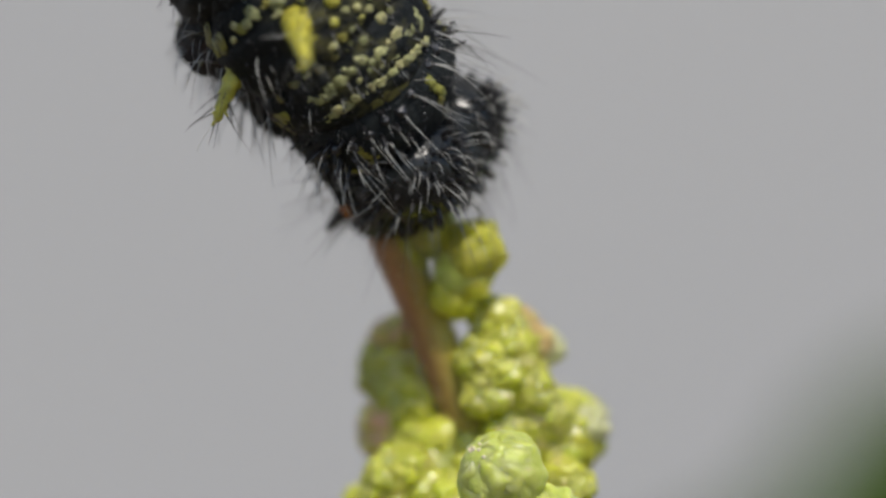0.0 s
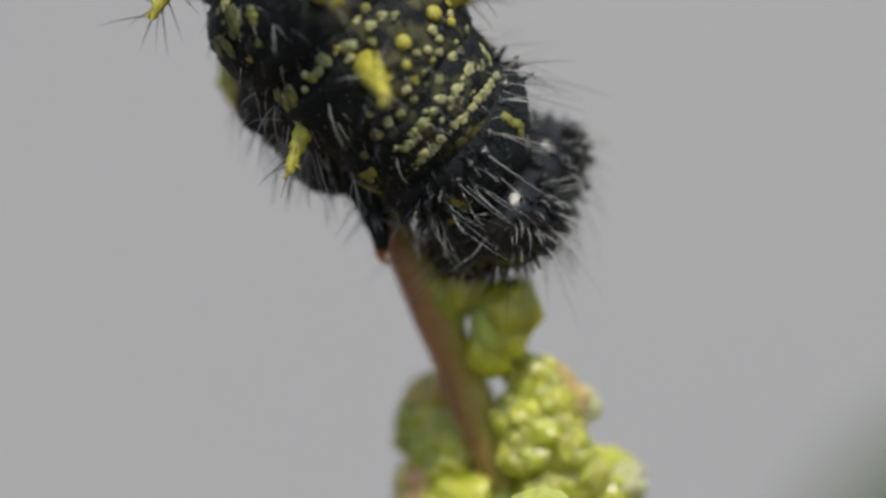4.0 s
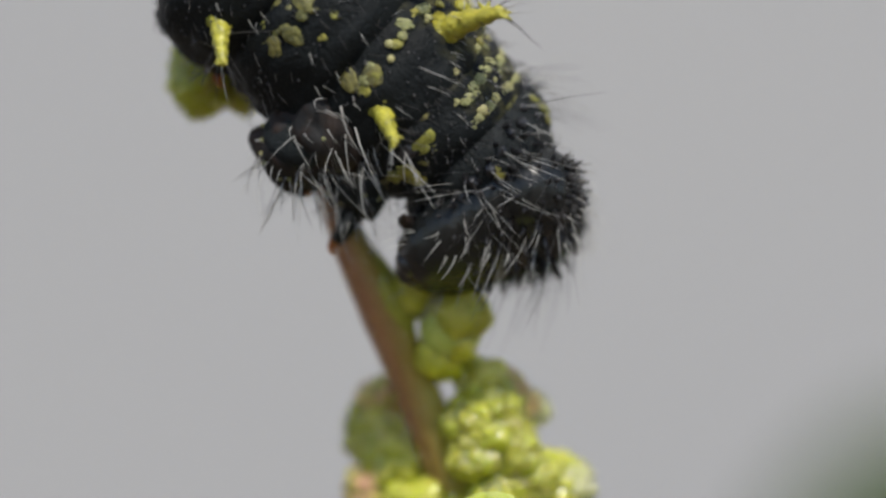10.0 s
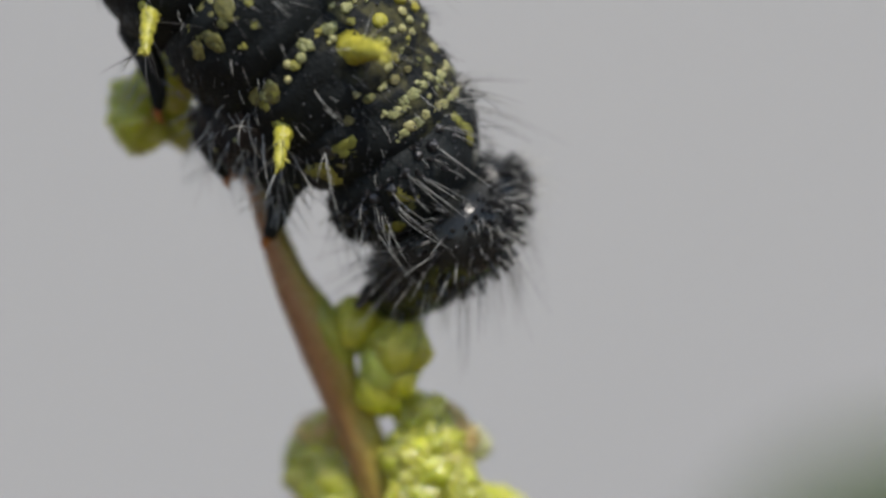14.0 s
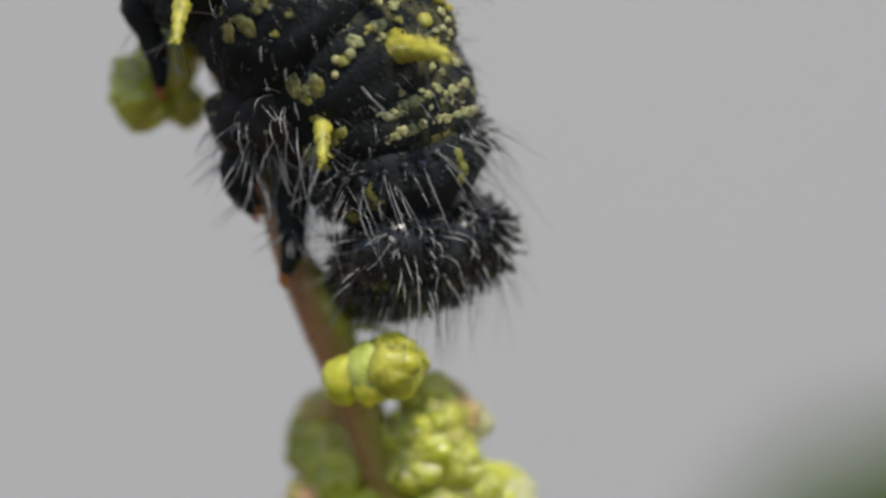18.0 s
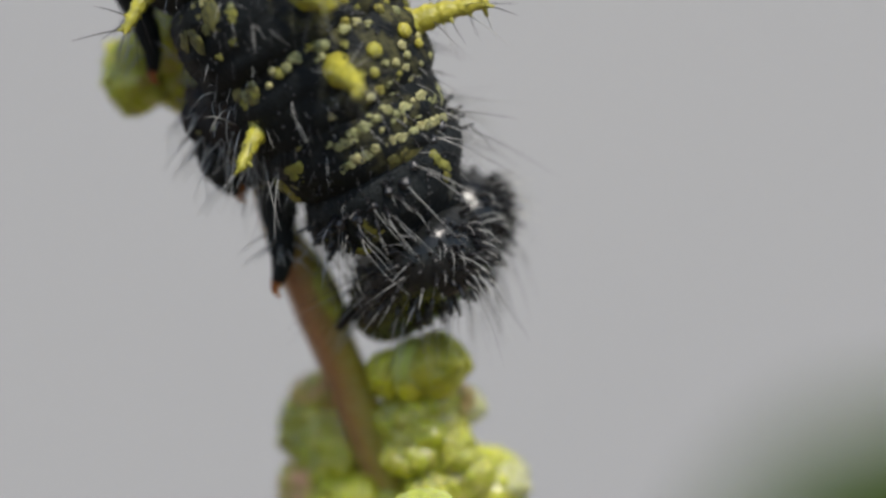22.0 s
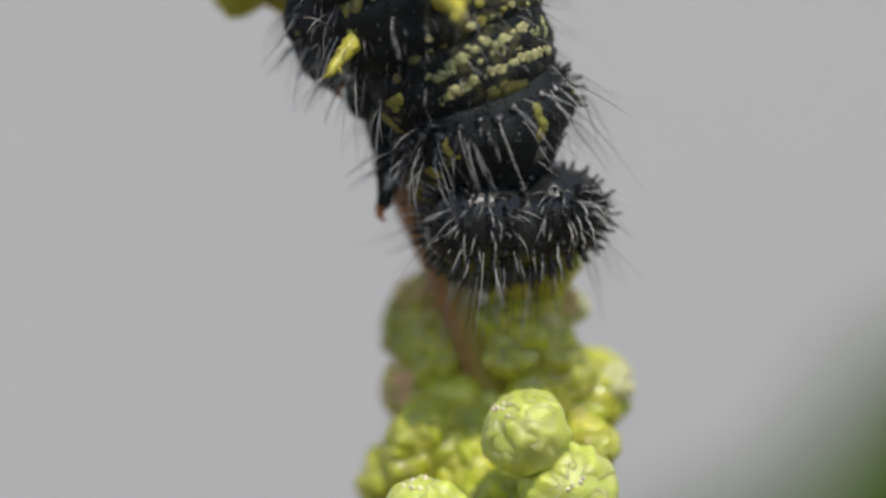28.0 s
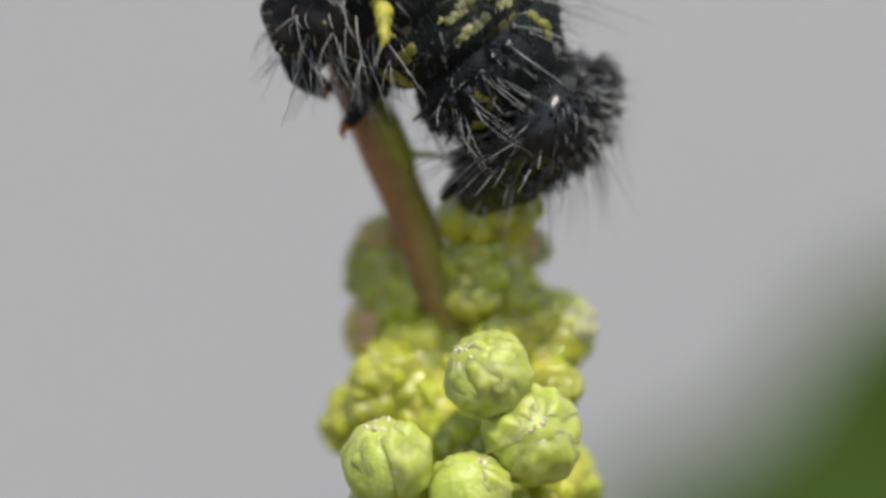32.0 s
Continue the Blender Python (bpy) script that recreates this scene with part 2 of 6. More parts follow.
# ---- mesh helpers; shapes are gathered in plan steps and scaled by U ----
class Shape:
    def __init__(self):
        self.v, self.f = [], []

    def grid(self, rows, closed=True):
        """Rows of points joined by faces; closed joins each row's ends."""
        o, w = len(self.v), len(rows[0])
        for r in rows:
            self.v.extend(tuple(p) for p in r)
        for i in range(len(rows) - 1):
            for j in range(w if closed else w - 1):
                k = (j + 1) % w
                self.f.append((o + i * w + j, o + i * w + k, o + (i + 1) * w + k, o + (i + 1) * w + j))
        return o, w

    def tube(self, pts, radii, sides=5, caps=True):
        pts = [Vector(p) for p in pts]
        rows = []
        for i, p in enumerate(pts):
            t = (pts[min(i + 1, len(pts) - 1)] - pts[max(i - 1, 0)]).normalized()
            a = t.cross(Vector((0.31, 0.87, 0.38))).normalized()
            b = t.cross(a)
            rows.append([p + (a * math.cos(q) + b * math.sin(q)) * radii[i] for q in (2 * math.pi * j / sides for j in range(sides))])
        o, w = self.grid(rows)
        if caps:
            self.f.append(tuple(range(o, o + w)))
            e = o + (len(rows) - 1) * w
            self.f.append(tuple(range(e + w - 1, e - 1, -1)))

    def ball(self, c, r, n=10, m=7, wobble=0.0, seed=0.0):
        c = Vector(c)
        r = Vector(r) if not isinstance(r, (int, float)) else Vector((r, r, r))
        rows = []
        for i in range(m + 1):
            th = math.pi * (0.02 + 0.96 * i / m)
            row = []
            for j in range(n):
                ph = 2 * math.pi * j / n
                d = Vector((math.sin(th) * math.cos(ph), math.sin(th) * math.sin(ph), math.cos(th)))
                k = 1 + wobble * noise.noise(d * 1.7 + Vector((seed, seed * 0.7, 0)))
                row.append(c + Vector((d.x * r.x, d.y * r.y, d.z * r.z)) * k)
            rows.append(row)
        o, w = self.grid(rows)
        self.f.append(tuple(range(o, o + w)))
        e = o + m * w
        self.f.append(tuple(range(e + w - 1, e - 1, -1)))

    def mesh(self, name, mat, smooth=True, scale=U):
        me = bpy.data.meshes.new(name)
        me.from_pydata([(x * scale, y * scale, z * scale) for x, y, z in self.v], [], self.f)
        me.materials.append(mat)
        if smooth:
            me.polygons.foreach_set("use_smooth", [True] * len(me.polygons))
        bm = bmesh.new()
        bm.from_mesh(me)
        bmesh.ops.recalc_face_normals(bm, faces=bm.faces)
        bm.to_mesh(me)
        bm.free()
        return me


def part(name, mesh, parent, m=None, label="", kind="", size=None):
    """One mesh object under a thing or under a part, at the pose m in its parent's space."""
    ob = new(name, mesh)
    ob.parent = parent
    if m is not None:
        ob.matrix_basis = m
    if size is not None:
        ob.scale = size
    return tagged(ob, label, "", "", kind)


def aim(p, direction, spin=0.0):
    """A pose at p (plan steps) whose z axis points along direction."""
    q = Vector(direction).to_track_quat("Z", "Y").to_matrix().to_4x4()
    return Matrix.Translation(Vector(p) * U) @ q @ Matrix.Rotation(spin, 4, "Z")


def lerp_table(tab, z):
    for (a, fa), (b, fb) in zip(tab, tab[1:]):
        if z >= b:
            k = (z - b) / (a - b)
            return fb + (fa - fb) * k
    return tab[-1][1]


# ---- setting ----
def sheet(name, verts, thick, mat, label):
    me = bpy.data.meshes.new(name)
    bm = bmesh.new()
    f = bm.faces.new([bm.verts.new(v) for v in verts])
    g = bmesh.ops.extrude_face_region(bm, geom=[f])
    bmesh.ops.translate(bm, vec=thick, verts=[v for v in g["geom"] if isinstance(v, bmesh.types.BMVert)])
    bmesh.ops.recalc_face_normals(bm, faces=bm.faces)
    bm.to_mesh(me)
    bm.free()
    me.materials.append(mat)
    return tagged(new(name, me), label, name.split("_")[0], "", "structure")


sheet("ground", [(-150, -150, 0), (150, -150, 0), (150, 150, 0), (-150, 150, 0)], (0, 0, -0.2), M_SOIL, "dry brown soil under the plants")
sheet("wall_north", [(-3, 0.75, 0), (3, 0.75, 0), (3, 0.75, 2.6), (-3, 0.75, 2.6)], (0, 0.15, 0), M_WALL, "plain light grey painted wall far behind the plant")


# ---- plant: stem and buds ----
plant = tagged(new("flower_spike"), "reddish stem set with knobbly yellow-green flower buds", "plant")
plant.location = (0.0020, 0, 0)
TO_PLANT = Matrix.Translation((-0.0020, 0, 0))

STEM = [(330, -420, 60, 18), (420, -210, 40, 20), (500, -40, 15, 21), (548, 60, 0, 22), (581, 145, -10, 22), (606, 220, -10, 24), (632, 290, -5, 31), (660, 355, 5, 39), (694, 430, 20, 43), (728, 505, 40, 44), (760, 578, 60, 43), (800, 680, 75, 42), (838, 780, 80, 42), (850, 900, 80, 46), (852, 1120, 60, 52), (845, 1300, 30, 58), (840, 1700, 0, 62), (850, 3000, 0, 75), (900, 8000, 0, 95), (944, 24441, 0, 110)]


def build_stem():
    me = bpy.data.meshes.new("stem")
    bm = bmesh.new()
    uvl = bm.loops.layers.uv.new("UVMap")
    pts = []
    for i in range(len(STEM) - 1):
        a, b = STEM[i], STEM[i + 1]
        p0, p3 = STEM[max(i - 1, 0)], STEM[min(i + 2, len(STEM) - 1)]
        n = 6 if i < 15 else 4
        for s in range(n):
            t = s / n
            pts.append([0.5 * (2 * a[k] + (b[k] - p0[k]) * t + (2 * p0[k] - 5 * a[k] + 4 * b[k] - p3[k]) * t * t + (3 * a[k] - p0[k] - 3 * b[k] + p3[k]) * t ** 3) if i < 15 else a[k] + (b[k] - a[k]) * t for k in range(4)])
    pts.append(list(STEM[-1]))
    sides, rings = 28, []
    for i, (x, y, d, r) in enumerate(pts):
        ring = []
        for j in range(sides + 1):
            q = 2 * math.pi * j / sides
            k = 1 + 0.035 * math.cos(5 * q + y * 0.004) + 0.05 * noise.noise(Vector((math.cos(q) * 1.5, math.sin(q) * 1.5, y * 0.02)))
            ring.append(bm.verts.new(at(x + math.cos(q) * r * k, y, d - math.sin(q) * r * k) - Vector((0.0020, 0, 0))) if j < sides else ring[0])
        rings.append(ring)
    for i in range(len(rings) - 1):
        for j in range(sides):
            f = bm.faces.new((rings[i][j], rings[i + 1][j], rings[i + 1][j + 1], rings[i][j + 1]))
            f.smooth = True
            for lp, (jj, ii) in zip(f.loops, ((j, i), (j, i + 1), (j + 1, i + 1), (j + 1, i))):
                # 1 on the side that stays green, 0 on the reddened side
                lp[uvl].uv = (0.5 + 0.5 * math.cos(2 * math.pi * jj / sides + 0.05), pts[ii][1] * 0.004)
    bmesh.ops.recalc_face_normals(bm, faces=bm.faces)
    bm.to_mesh(me)
    bm.free()
    me.materials.append(M_STEM)
    part("stem", me, plant, None, "reddish-brown stem, olive green along one side")


build_stem()
def stem_hairs():
    """Short pale down on the stem."""
    rng, s = random.Random(4), Shape()
    for _ in range(420):
        y = rng.uniform(60, 900)
        k = max(i for i, p in enumerate(STEM) if p[1] <= y)
        p, q = STEM[k], STEM[k + 1]
        f = (y - p[1]) / (q[1] - p[1])
        x, d, r = (p[i] + (q[i] - p[i]) * f for i in (0, 2, 3))
        a = rng.uniform(0, 6.28)
        n = Vector((math.cos(a), -math.sin(a), rng.uniform(-0.3, 0.3)))
        c = at(x, y, d) / U - Vector((0.0020, 0, 0)) / U + Vector((n.x, n.y, 0)) * r * 0.98
        e = rng.uniform(3, 8)
        s.tube([c, c + n * e * 0.5, c + n * e], [1.5, 1.1, 0.4], 4)
    part("stem_down", s.mesh("stem_down", M_HUSK), plant, None, "short pale down on the stem", "stuff")


stem_hairs()
s = Shape()
s.tube([at(x, y, d) / U - Vector((0.0020, 0, 0)) / U for x, y, d in ((676, 330, 5), (688, 362, 2), (702, 396, 2), (720, 430, 4), (742, 462, 6), (756, 510, 30))], [9, 22, 30, 28, 18, 7], 18)
M_SHOOT = material("shoot_skin", (0.34, 0.33, 0.04), 0.4, (0.24, 0.25, 0.03), 2500.0, 6e-5, 5000.0, sss=0.3, sss_radius=3e-4)
part("side_shoot", s.mesh("side_shoot", M_SHOOT), plant, None, "olive green side shoot")
s = Shape()
s.tube([at(x, y, d) / U - Vector((0.0020, 0, 0)) / U for x, y, d in ((750, 448, -14), (790, 452, -20), (830, 460, -24), (858, 492, -20))], [7, 4.5, 4, 4], 8)
part("bud_stalk", s.mesh("bud_stalk", M_SHOOT), plant, None, "thin green bud stalk")


def sepal_shape(seed, puff=1.0, lumps=1.0, ruffle=1.0, crown=False):
    """One fleshy sepal of a bud of radius 1: a thick ridged wedge that curls over the top."""
    s = Shape()
    rows_o, rows_i = [], []
    rng = random.Random(seed)
    knobs = [(rng.uniform(-0.7, 0.7), rng.uniform(0.3, 0.95), rng.uniform(0.02, 0.075) * lumps * (0.25 if crown else 1), rng.uniform(0.13, 0.28) if crown else rng.uniform(0.22, 0.5)) for _ in range(30 if crown else 13)]
    for i in range(37):
        v = i / 36
        th = math.pi * (0.93 - 0.89 * v)          # from the base up to the tip
        half = math.radians(52) * (math.sin(math.pi * min(1, 0.12 + 0.76 * v)) ** 0.6) / max(0.42, math.sin(th)) * math.sin(th) ** 0.35 * (1 + 0.10 * ruffle * noise.noise(Vector((v * 9, seed, 0))))
        ro, ri = [], []
        for j in range(25):
            u = -1 + j / 12
            ph = u * half
            bulge = (1 - u * u) * (0.03 if crown else 0.055) * puff
            k = 0.92 + bulge + sum(h * math.exp(-(((u - a) * 0.9) ** 2 + ((v - b) * 2.8) ** 2) / w ** 2) for a, b, h, w in knobs) + 0.09 * noise.noise(Vector((u * 2.2 + seed * 3.1, v * 6.5, seed * 1.7))) + 0.035 * noise.noise(Vector((u * 4.2 + seed, v * 12.5, seed * 2.7))) + 0.012 * noise.noise(Vector((u * 9.5 + seed, v * 28.0, seed * 1.3)))
            k -= 0.09 * max(0, v - 0.8) * 5
            k += ruffle * (0.07 * (0.5 - 2 * abs(noise.noise(Vector((u * 2.6 + seed, v * 5.0, seed * 5.1))))) + 0.05 * (0.5 - 2 * abs(noise.noise(Vector((u * 5.5, v * 11.0 + seed, seed * 2.1))))))
            if crown:
                # a pale furrow down the middle of the top, and a toothed rim round it
                k -= 0.03 * math.exp(-(u / 0.16) ** 2) * min(1.0, max(0.0, (v - 0.42) * 4))
                k += 0.05 * math.cos(u * 7.0 + seed) ** 2 * math.exp(-((v - 0.60 - 0.06 * math.sin(seed + u * 3)) / 0.06) ** 2)
            d = Vector((math.sin(th) * math.cos(ph), math.sin(th) * math.sin(ph), math.cos(th)))
            ro.append(d * k)
            ri.append(d * (k - 0.11 - 0.05 * (1 - abs(u))))
        rows_o.append(ro)
        rows_i.append(ri)
    loop = [o + list(reversed(i)) for o, i in zip(rows_o, rows_i)]
    o, w = s.grid(loop)
    s.f.append(tuple(range(o, o + w)))
    e = o + 36 * w
    s.f.append(tuple(range(e + w - 1, e - 1, -1)))
    return s


SEPALS = {}


def sepal_mesh(mat, k):
    if (mat.name, k) not in SEPALS:
        SEPALS[mat.name, k] = sepal_shape(k + 1, 0.6 + 0.2 * (k % 4), 1.0 if mat is M_BUDYELLOW else 2.0, 0.35 if mat is M_BUDYELLOW else 0.0 if mat is M_BUDPALE else 0.3, mat is M_BUDPALE).mesh("sepal", mat, scale=1.0)
    return SEPALS[mat.name, k]


def core_mesh():
    s = Shape()
    s.ball((0, 0, 0), 0.955, 26, 18, 0.10, 3.0)
    return s.mesh("bud_core", M_CORE, scale=1.0)


def crumb_mesh():
    s = Shape()
    s.ball((0, 0, 0), (0.6, 0.6, 1.0), 6, 4, 0.3, 5.0)
    return s.mesh("anther", M_CRUMB, scale=1.0)


def lobe_mesh(mat, seed):
    s = Shape()
    s.ball((0, 0, 0), (1.0, 1.0, 0.8), 16, 12, 0.32, seed)
    return s.mesh("lobe", mat, scale=1.0)


CORE, CRUMB = core_mesh(), crumb_mesh()
LOBES = {m.name: [lobe_mesh(m, k) for k in (8.0, 11.5, 14.2)] for m in (M_BUD, M_BUDYELLOW)}
bud_rng = random.Random(11)


def bud(x, y, d, r, axis, mat=None, count=5, crumbs=0, name="bud", label="", lobes=0):
    """A closed bud: a core wrapped by fleshy sepals, some with pale anther crumbs at the tip. axis: x right, y up, z toward the camera."""
    mat = mat or M_BUD
    w = Vector((axis[0], -axis[2], axis[1])).normalized()
    q = w.to_track_quat("Z", "Y").to_matrix().to_4x4() @ Matrix.Rotation(bud_rng.uniform(0, 6.28), 4, "Z")
    b = part(name, CORE, plant, TO_PLANT @ Matrix.Translation(at(x, y, d)) @ q, label)
    b.scale = (r * U, r * U, r * U * bud_rng.uniform(0.92, 1.04))
    tilt = 0.4 if mat is M_BUDPALE else 1.5 if mat is M_BUD else 1.0
    for i in range(count):
        m = Matrix.Rotation(2 * math.pi * (i + bud_rng.uniform(-0.14, 0.14)) / count, 4, "Z") @ Matrix.Rotation(bud_rng.uniform(-0.14, 0.1) * tilt, 4, "Y") @ Matrix.Rotation(bud_rng.uniform(-0.15, 0.15) * tilt, 4, "X")
        part("sepal", sepal_mesh(mat, bud_rng.randrange(9)), b, m @ Matrix.Scale(bud_rng.uniform(0.92, 1.06), 4))
    for i in range(lobes):
        p = Vector((bud_rng.gauss(0, 1), bud_rng.gauss(0, 1), bud_rng.gauss(0, 1))).normalized()
        q = bud_rng.uniform(0.32, 0.52)
        part("lobe", LOBES[mat.name][bud_rng.randrange(3)], b, Matrix.Translation(p * (1.0 - q * 0.25)) @ p.to_track_quat("Z", "Y").to_matrix().to_4x4() @ Matrix.Rotation(bud_rng.uniform(0, 6), 4, "Z"), size=(q, q * bud_rng.uniform(0.7, 1.1), q))
    for i in range(crumbs):
        a, e = bud_rng.uniform(0, 6.28), bud_rng.uniform(0.02, 0.5)
        p = Vector((math.sin(e) * math.cos(a), math.sin(e) * math.sin(a), math.cos(e))) * bud_rng.uniform(0.86, 1.0)
        part("anther", CRUMB, b, Matrix.Translation(p) @ p.to_track_quat("Z", "Y").to_matrix().to_4x4(), size=(bud_rng.uniform(0.05, 0.13), bud_rng.uniform(0.05, 0.13), bud_rng.uniform(0.06, 0.12)))
    return b


# x, y, d, r, axis (right, up, near), material, crumbs
FRONT_BUDS = [
    (884, 832, -215, 78, (-0.6, 0.6, 0.5), M_BUDPALE, 8),
    (962, 938, -190, 86, (0.15, 0.25, 0.95), M_BUDPALE, 8),
    (712, 985, -225, 80, (-0.15, 0.9, 0.4), M_BUDPALE, 10),
    (788, 905, 50, 68, (-0.1, 0.6, 0.8), M_BUD, 2),
    (1005, 862, -30, 44, (0.7, 0.6, 0.3), M_BUD, 0),
    (832, 972, -70, 62, (0.1, 0.5, 0.8), M_BUD, 0),
]
MIDDLE_BUDS = [
    (708, 848, 30, 52, (-0.5, 0.6, 0.6), M_BUD, 0),
    (688, 884, 30, 48, (-0.7, 0.0, 0.7), M_BUD, 0),
    (930, 752, 60, 58, (0.8, 0.5, 0.2), M_BUD, 0),
    (972, 738, 35, 42, (0.7, 0.6, 0.4), M_BUD, 0),
    (902, 770, 20, 42, (0.0, 0.2, 0.9), M_BUD, 0),
    (893, 668, 35, 66, (0.4, 0.6, 0.7), M_BUD, 0),
    (862, 702, 5, 42, (-0.5, 0.2, 0.8), M_BUD, 0),
    (938, 690, 20, 44, (0.8, 0.1, 0.6), M_BUD, 0),
    (858, 640, 20, 44, (-0.6, 0.5, 0.6), M_BUD, 0),
    (900, 622, 20, 50, (0.3, 0.8, 0.5), M_BUD, 2),
    (968, 618, 72, 30, (0.8, 0.5, 0.3), M_HUSK, 3),
    (880, 570, 55, 46, (0.2, 0.85, 0.4), M_BUD, 0),
    (912, 590, 40, 36, (0.7, 0.5, 0.5), M_BUD, 0),
    (944, 604, 50, 32, (0.6, 0.8, 0.3), M_DRY, 0),
    (928, 572, 55, 26, (0.5, 0.8, 0.2), M_DRY, 0),
    (1046, 752, 65, 32, (0.8, 0.4, 0.5), M_HUSK, 0),
]
LOWER_BUDS = [
    (850, 1035, -230, 74, (0.1, 0.7, 0.7), M_BUDPALE, 6),
    (770, 1010, 15, 70, (-0.3, 0.4, 0.8), M_BUD, 0),
    (905, 1040, 55, 80, (0.5, 0.2, 0.8), M_BUD, 0),
    (700, 1090, -120, 74, (-0.5, 0.4, 0.7), M_BUDPALE, 4),
    (930, 1120, -170, 80, (0.4, 0.4, 0.8), M_BUDPALE, 4),
    (800, 1170, -190, 78, (0.0, 0.5, 0.8), M_BUD, 4),
    (1000, 1030, 35, 70, (0.9, 0.2, 0.2), M_BUD, 0),
]
BACK_BUDS = [
    (998, 770, 98, 74, (0.9, 0.2, 0.4), M_BUD, 0),
    (702, 662, 153, 46, (-0.85, 0.1, 0.3), M_BUD, 0),
    (664, 642, 157, 32, (-0.8, 0.5, 0.3), M_BUD, 0),
    (670, 682, 149, 32, (-0.8, -0.3, 0.4), M_BUD, 0),
    (700, 604, 162, 42, (-0.5, 0.8, 0.1), M_BUDPINK, 0),
    (728, 712, 136, 56, (-0.6, 0.0, 0.7), M_BUD, 0),
    (676, 768, 153, 48, (-0.9, 0.1, 0.3), M_BUDPINK, 0),
    (740, 790, 123, 50, (-0.5, 0.3, 0.8), M_BUD, 0),
    (870, 770, 123, 70, (0.3, 0.2, 0.6), M_BUD, 0),
    (800, 830, 110, 80, (0.0, 0.3, 0.8), M_BUD, 0),
    (940, 880, 98, 80, (0.5, 0.2, 0.6), M_BUD, 0),
    (660, 930, 98, 60, (-0.9, 0.2, 0.2), M_BUD, 0),
]
TOP_BUDS = [
    (374, 44, 60, 48, (-0.6, -0.5, 0.5), M_BUD, 0),
    (354, 2, 70, 36, (-0.9, 0.2, 0.2), M_BUD, 0),
    (452, 50, 80, 36, (0.2, -0.8, 0.4), M_BUD, 0),
    (425, -40, 60, 54, (-0.2, 0.3, 0.8), M_BUD, 0),
]
for x, y, d, r, axis, mat, crumbs in FRONT_BUDS + MIDDLE_BUDS + BACK_BUDS + LOWER_BUDS + TOP_BUDS:
    bud(x, y, d, r, axis, mat, 5, crumbs, lobes=8 if mat is M_BUD and r > 40 else 0)
bud_bitten = bud(0, 0, 0, 57, (0, 1, 0), M_BUDYELLOW, 4, 0, "bud", "yellow two-lobed bud on which the caterpillar feeds")
for sepal in bud_bitten.children:
    sepal.matrix_basis = Matrix.Translation((0.05, 0, 0.62)) @ sepal.matrix_basis
for x, y, z, q, k in ((-0.1, -0.1, -0.95, 0.76, 0), (0.42, -0.35, -0.2, 0.55, 1)):
    part("lobe", LOBES[M_BUDYELLOW.name][k], bud_bitten, Matrix.Translation((x, y, z)), size=(q, q, q * 1.2))
bud_eaten = bud(0, 0, 0, 55, (0, 1, 0), M_BUDYELLOW, 4, 0, "bud", "small yellow bud that is eaten", 2)
for b in (bud_bitten, bud_eaten):
    b.matrix_parent_inverse = TO_PLANT

# ---- leafy plant far behind ----
far = tagged(new("leafy_plant"), "broad dark green leaves far behind the flower spike", "plant")
far.location = (-0.0035, 0.135, 0)


def leaf_mesh(length, width, seed):
    s = Shape()
    rows = []
    for i in range(25):
        v = i / 24
        w = width * math.sin(math.pi * v ** 0.8) ** 0.8 * (1 + 0.06 * math.sin(v * 40 + seed))
        rows.append([(u * w, -0.25 * width * u * u + 0.003 * noise.noise(Vector((u * 3, v * 6, seed))), v * length - 0.15 * abs(u) * w) for u in (k / 6 - 1 for k in range(13))])
    s.grid(rows, closed=False)
    back = [[(x, y + 0.0006, z) for x, y, z in r] for r in rows]
    s.grid(back, closed=False)
    return s.mesh("leaf", M_LEAF, scale=1.0)


def stalk_mesh():
    s = Shape()
    s.tube([(0, 0, 0), (0.003, 0, 0.12), (0.001, 0.0, 0.2465)], [0.003, 0.0024, 0.0016], 10)
    return s.mesh("stalk", M_LEAF, scale=1.0)


part("stalk", stalk_mesh(), far)
part("leaf", leaf_mesh(0.105, 0.0225, 1.0), far, pose(0.0007, 0.0, 0.2458, 0, 52, 0))
part("leaf", leaf_mesh(0.08, 0.018, 2.0), far, pose(0.0, 0.004, 0.225, -20, 75, 0))
part("leaf", leaf_mesh(0.06, 0.0145, 3.0), far, pose(0.0, 0.002, 0.20, 20, -100, 0))

# ---- caterpillar ----
caterpillar = tagged(new("caterpillar"), "black bristly caterpillar with yellow branched spines, feeding on the buds", "caterpillar")
caterpillar.location = at(567, 248)
hair = random.Random(5)


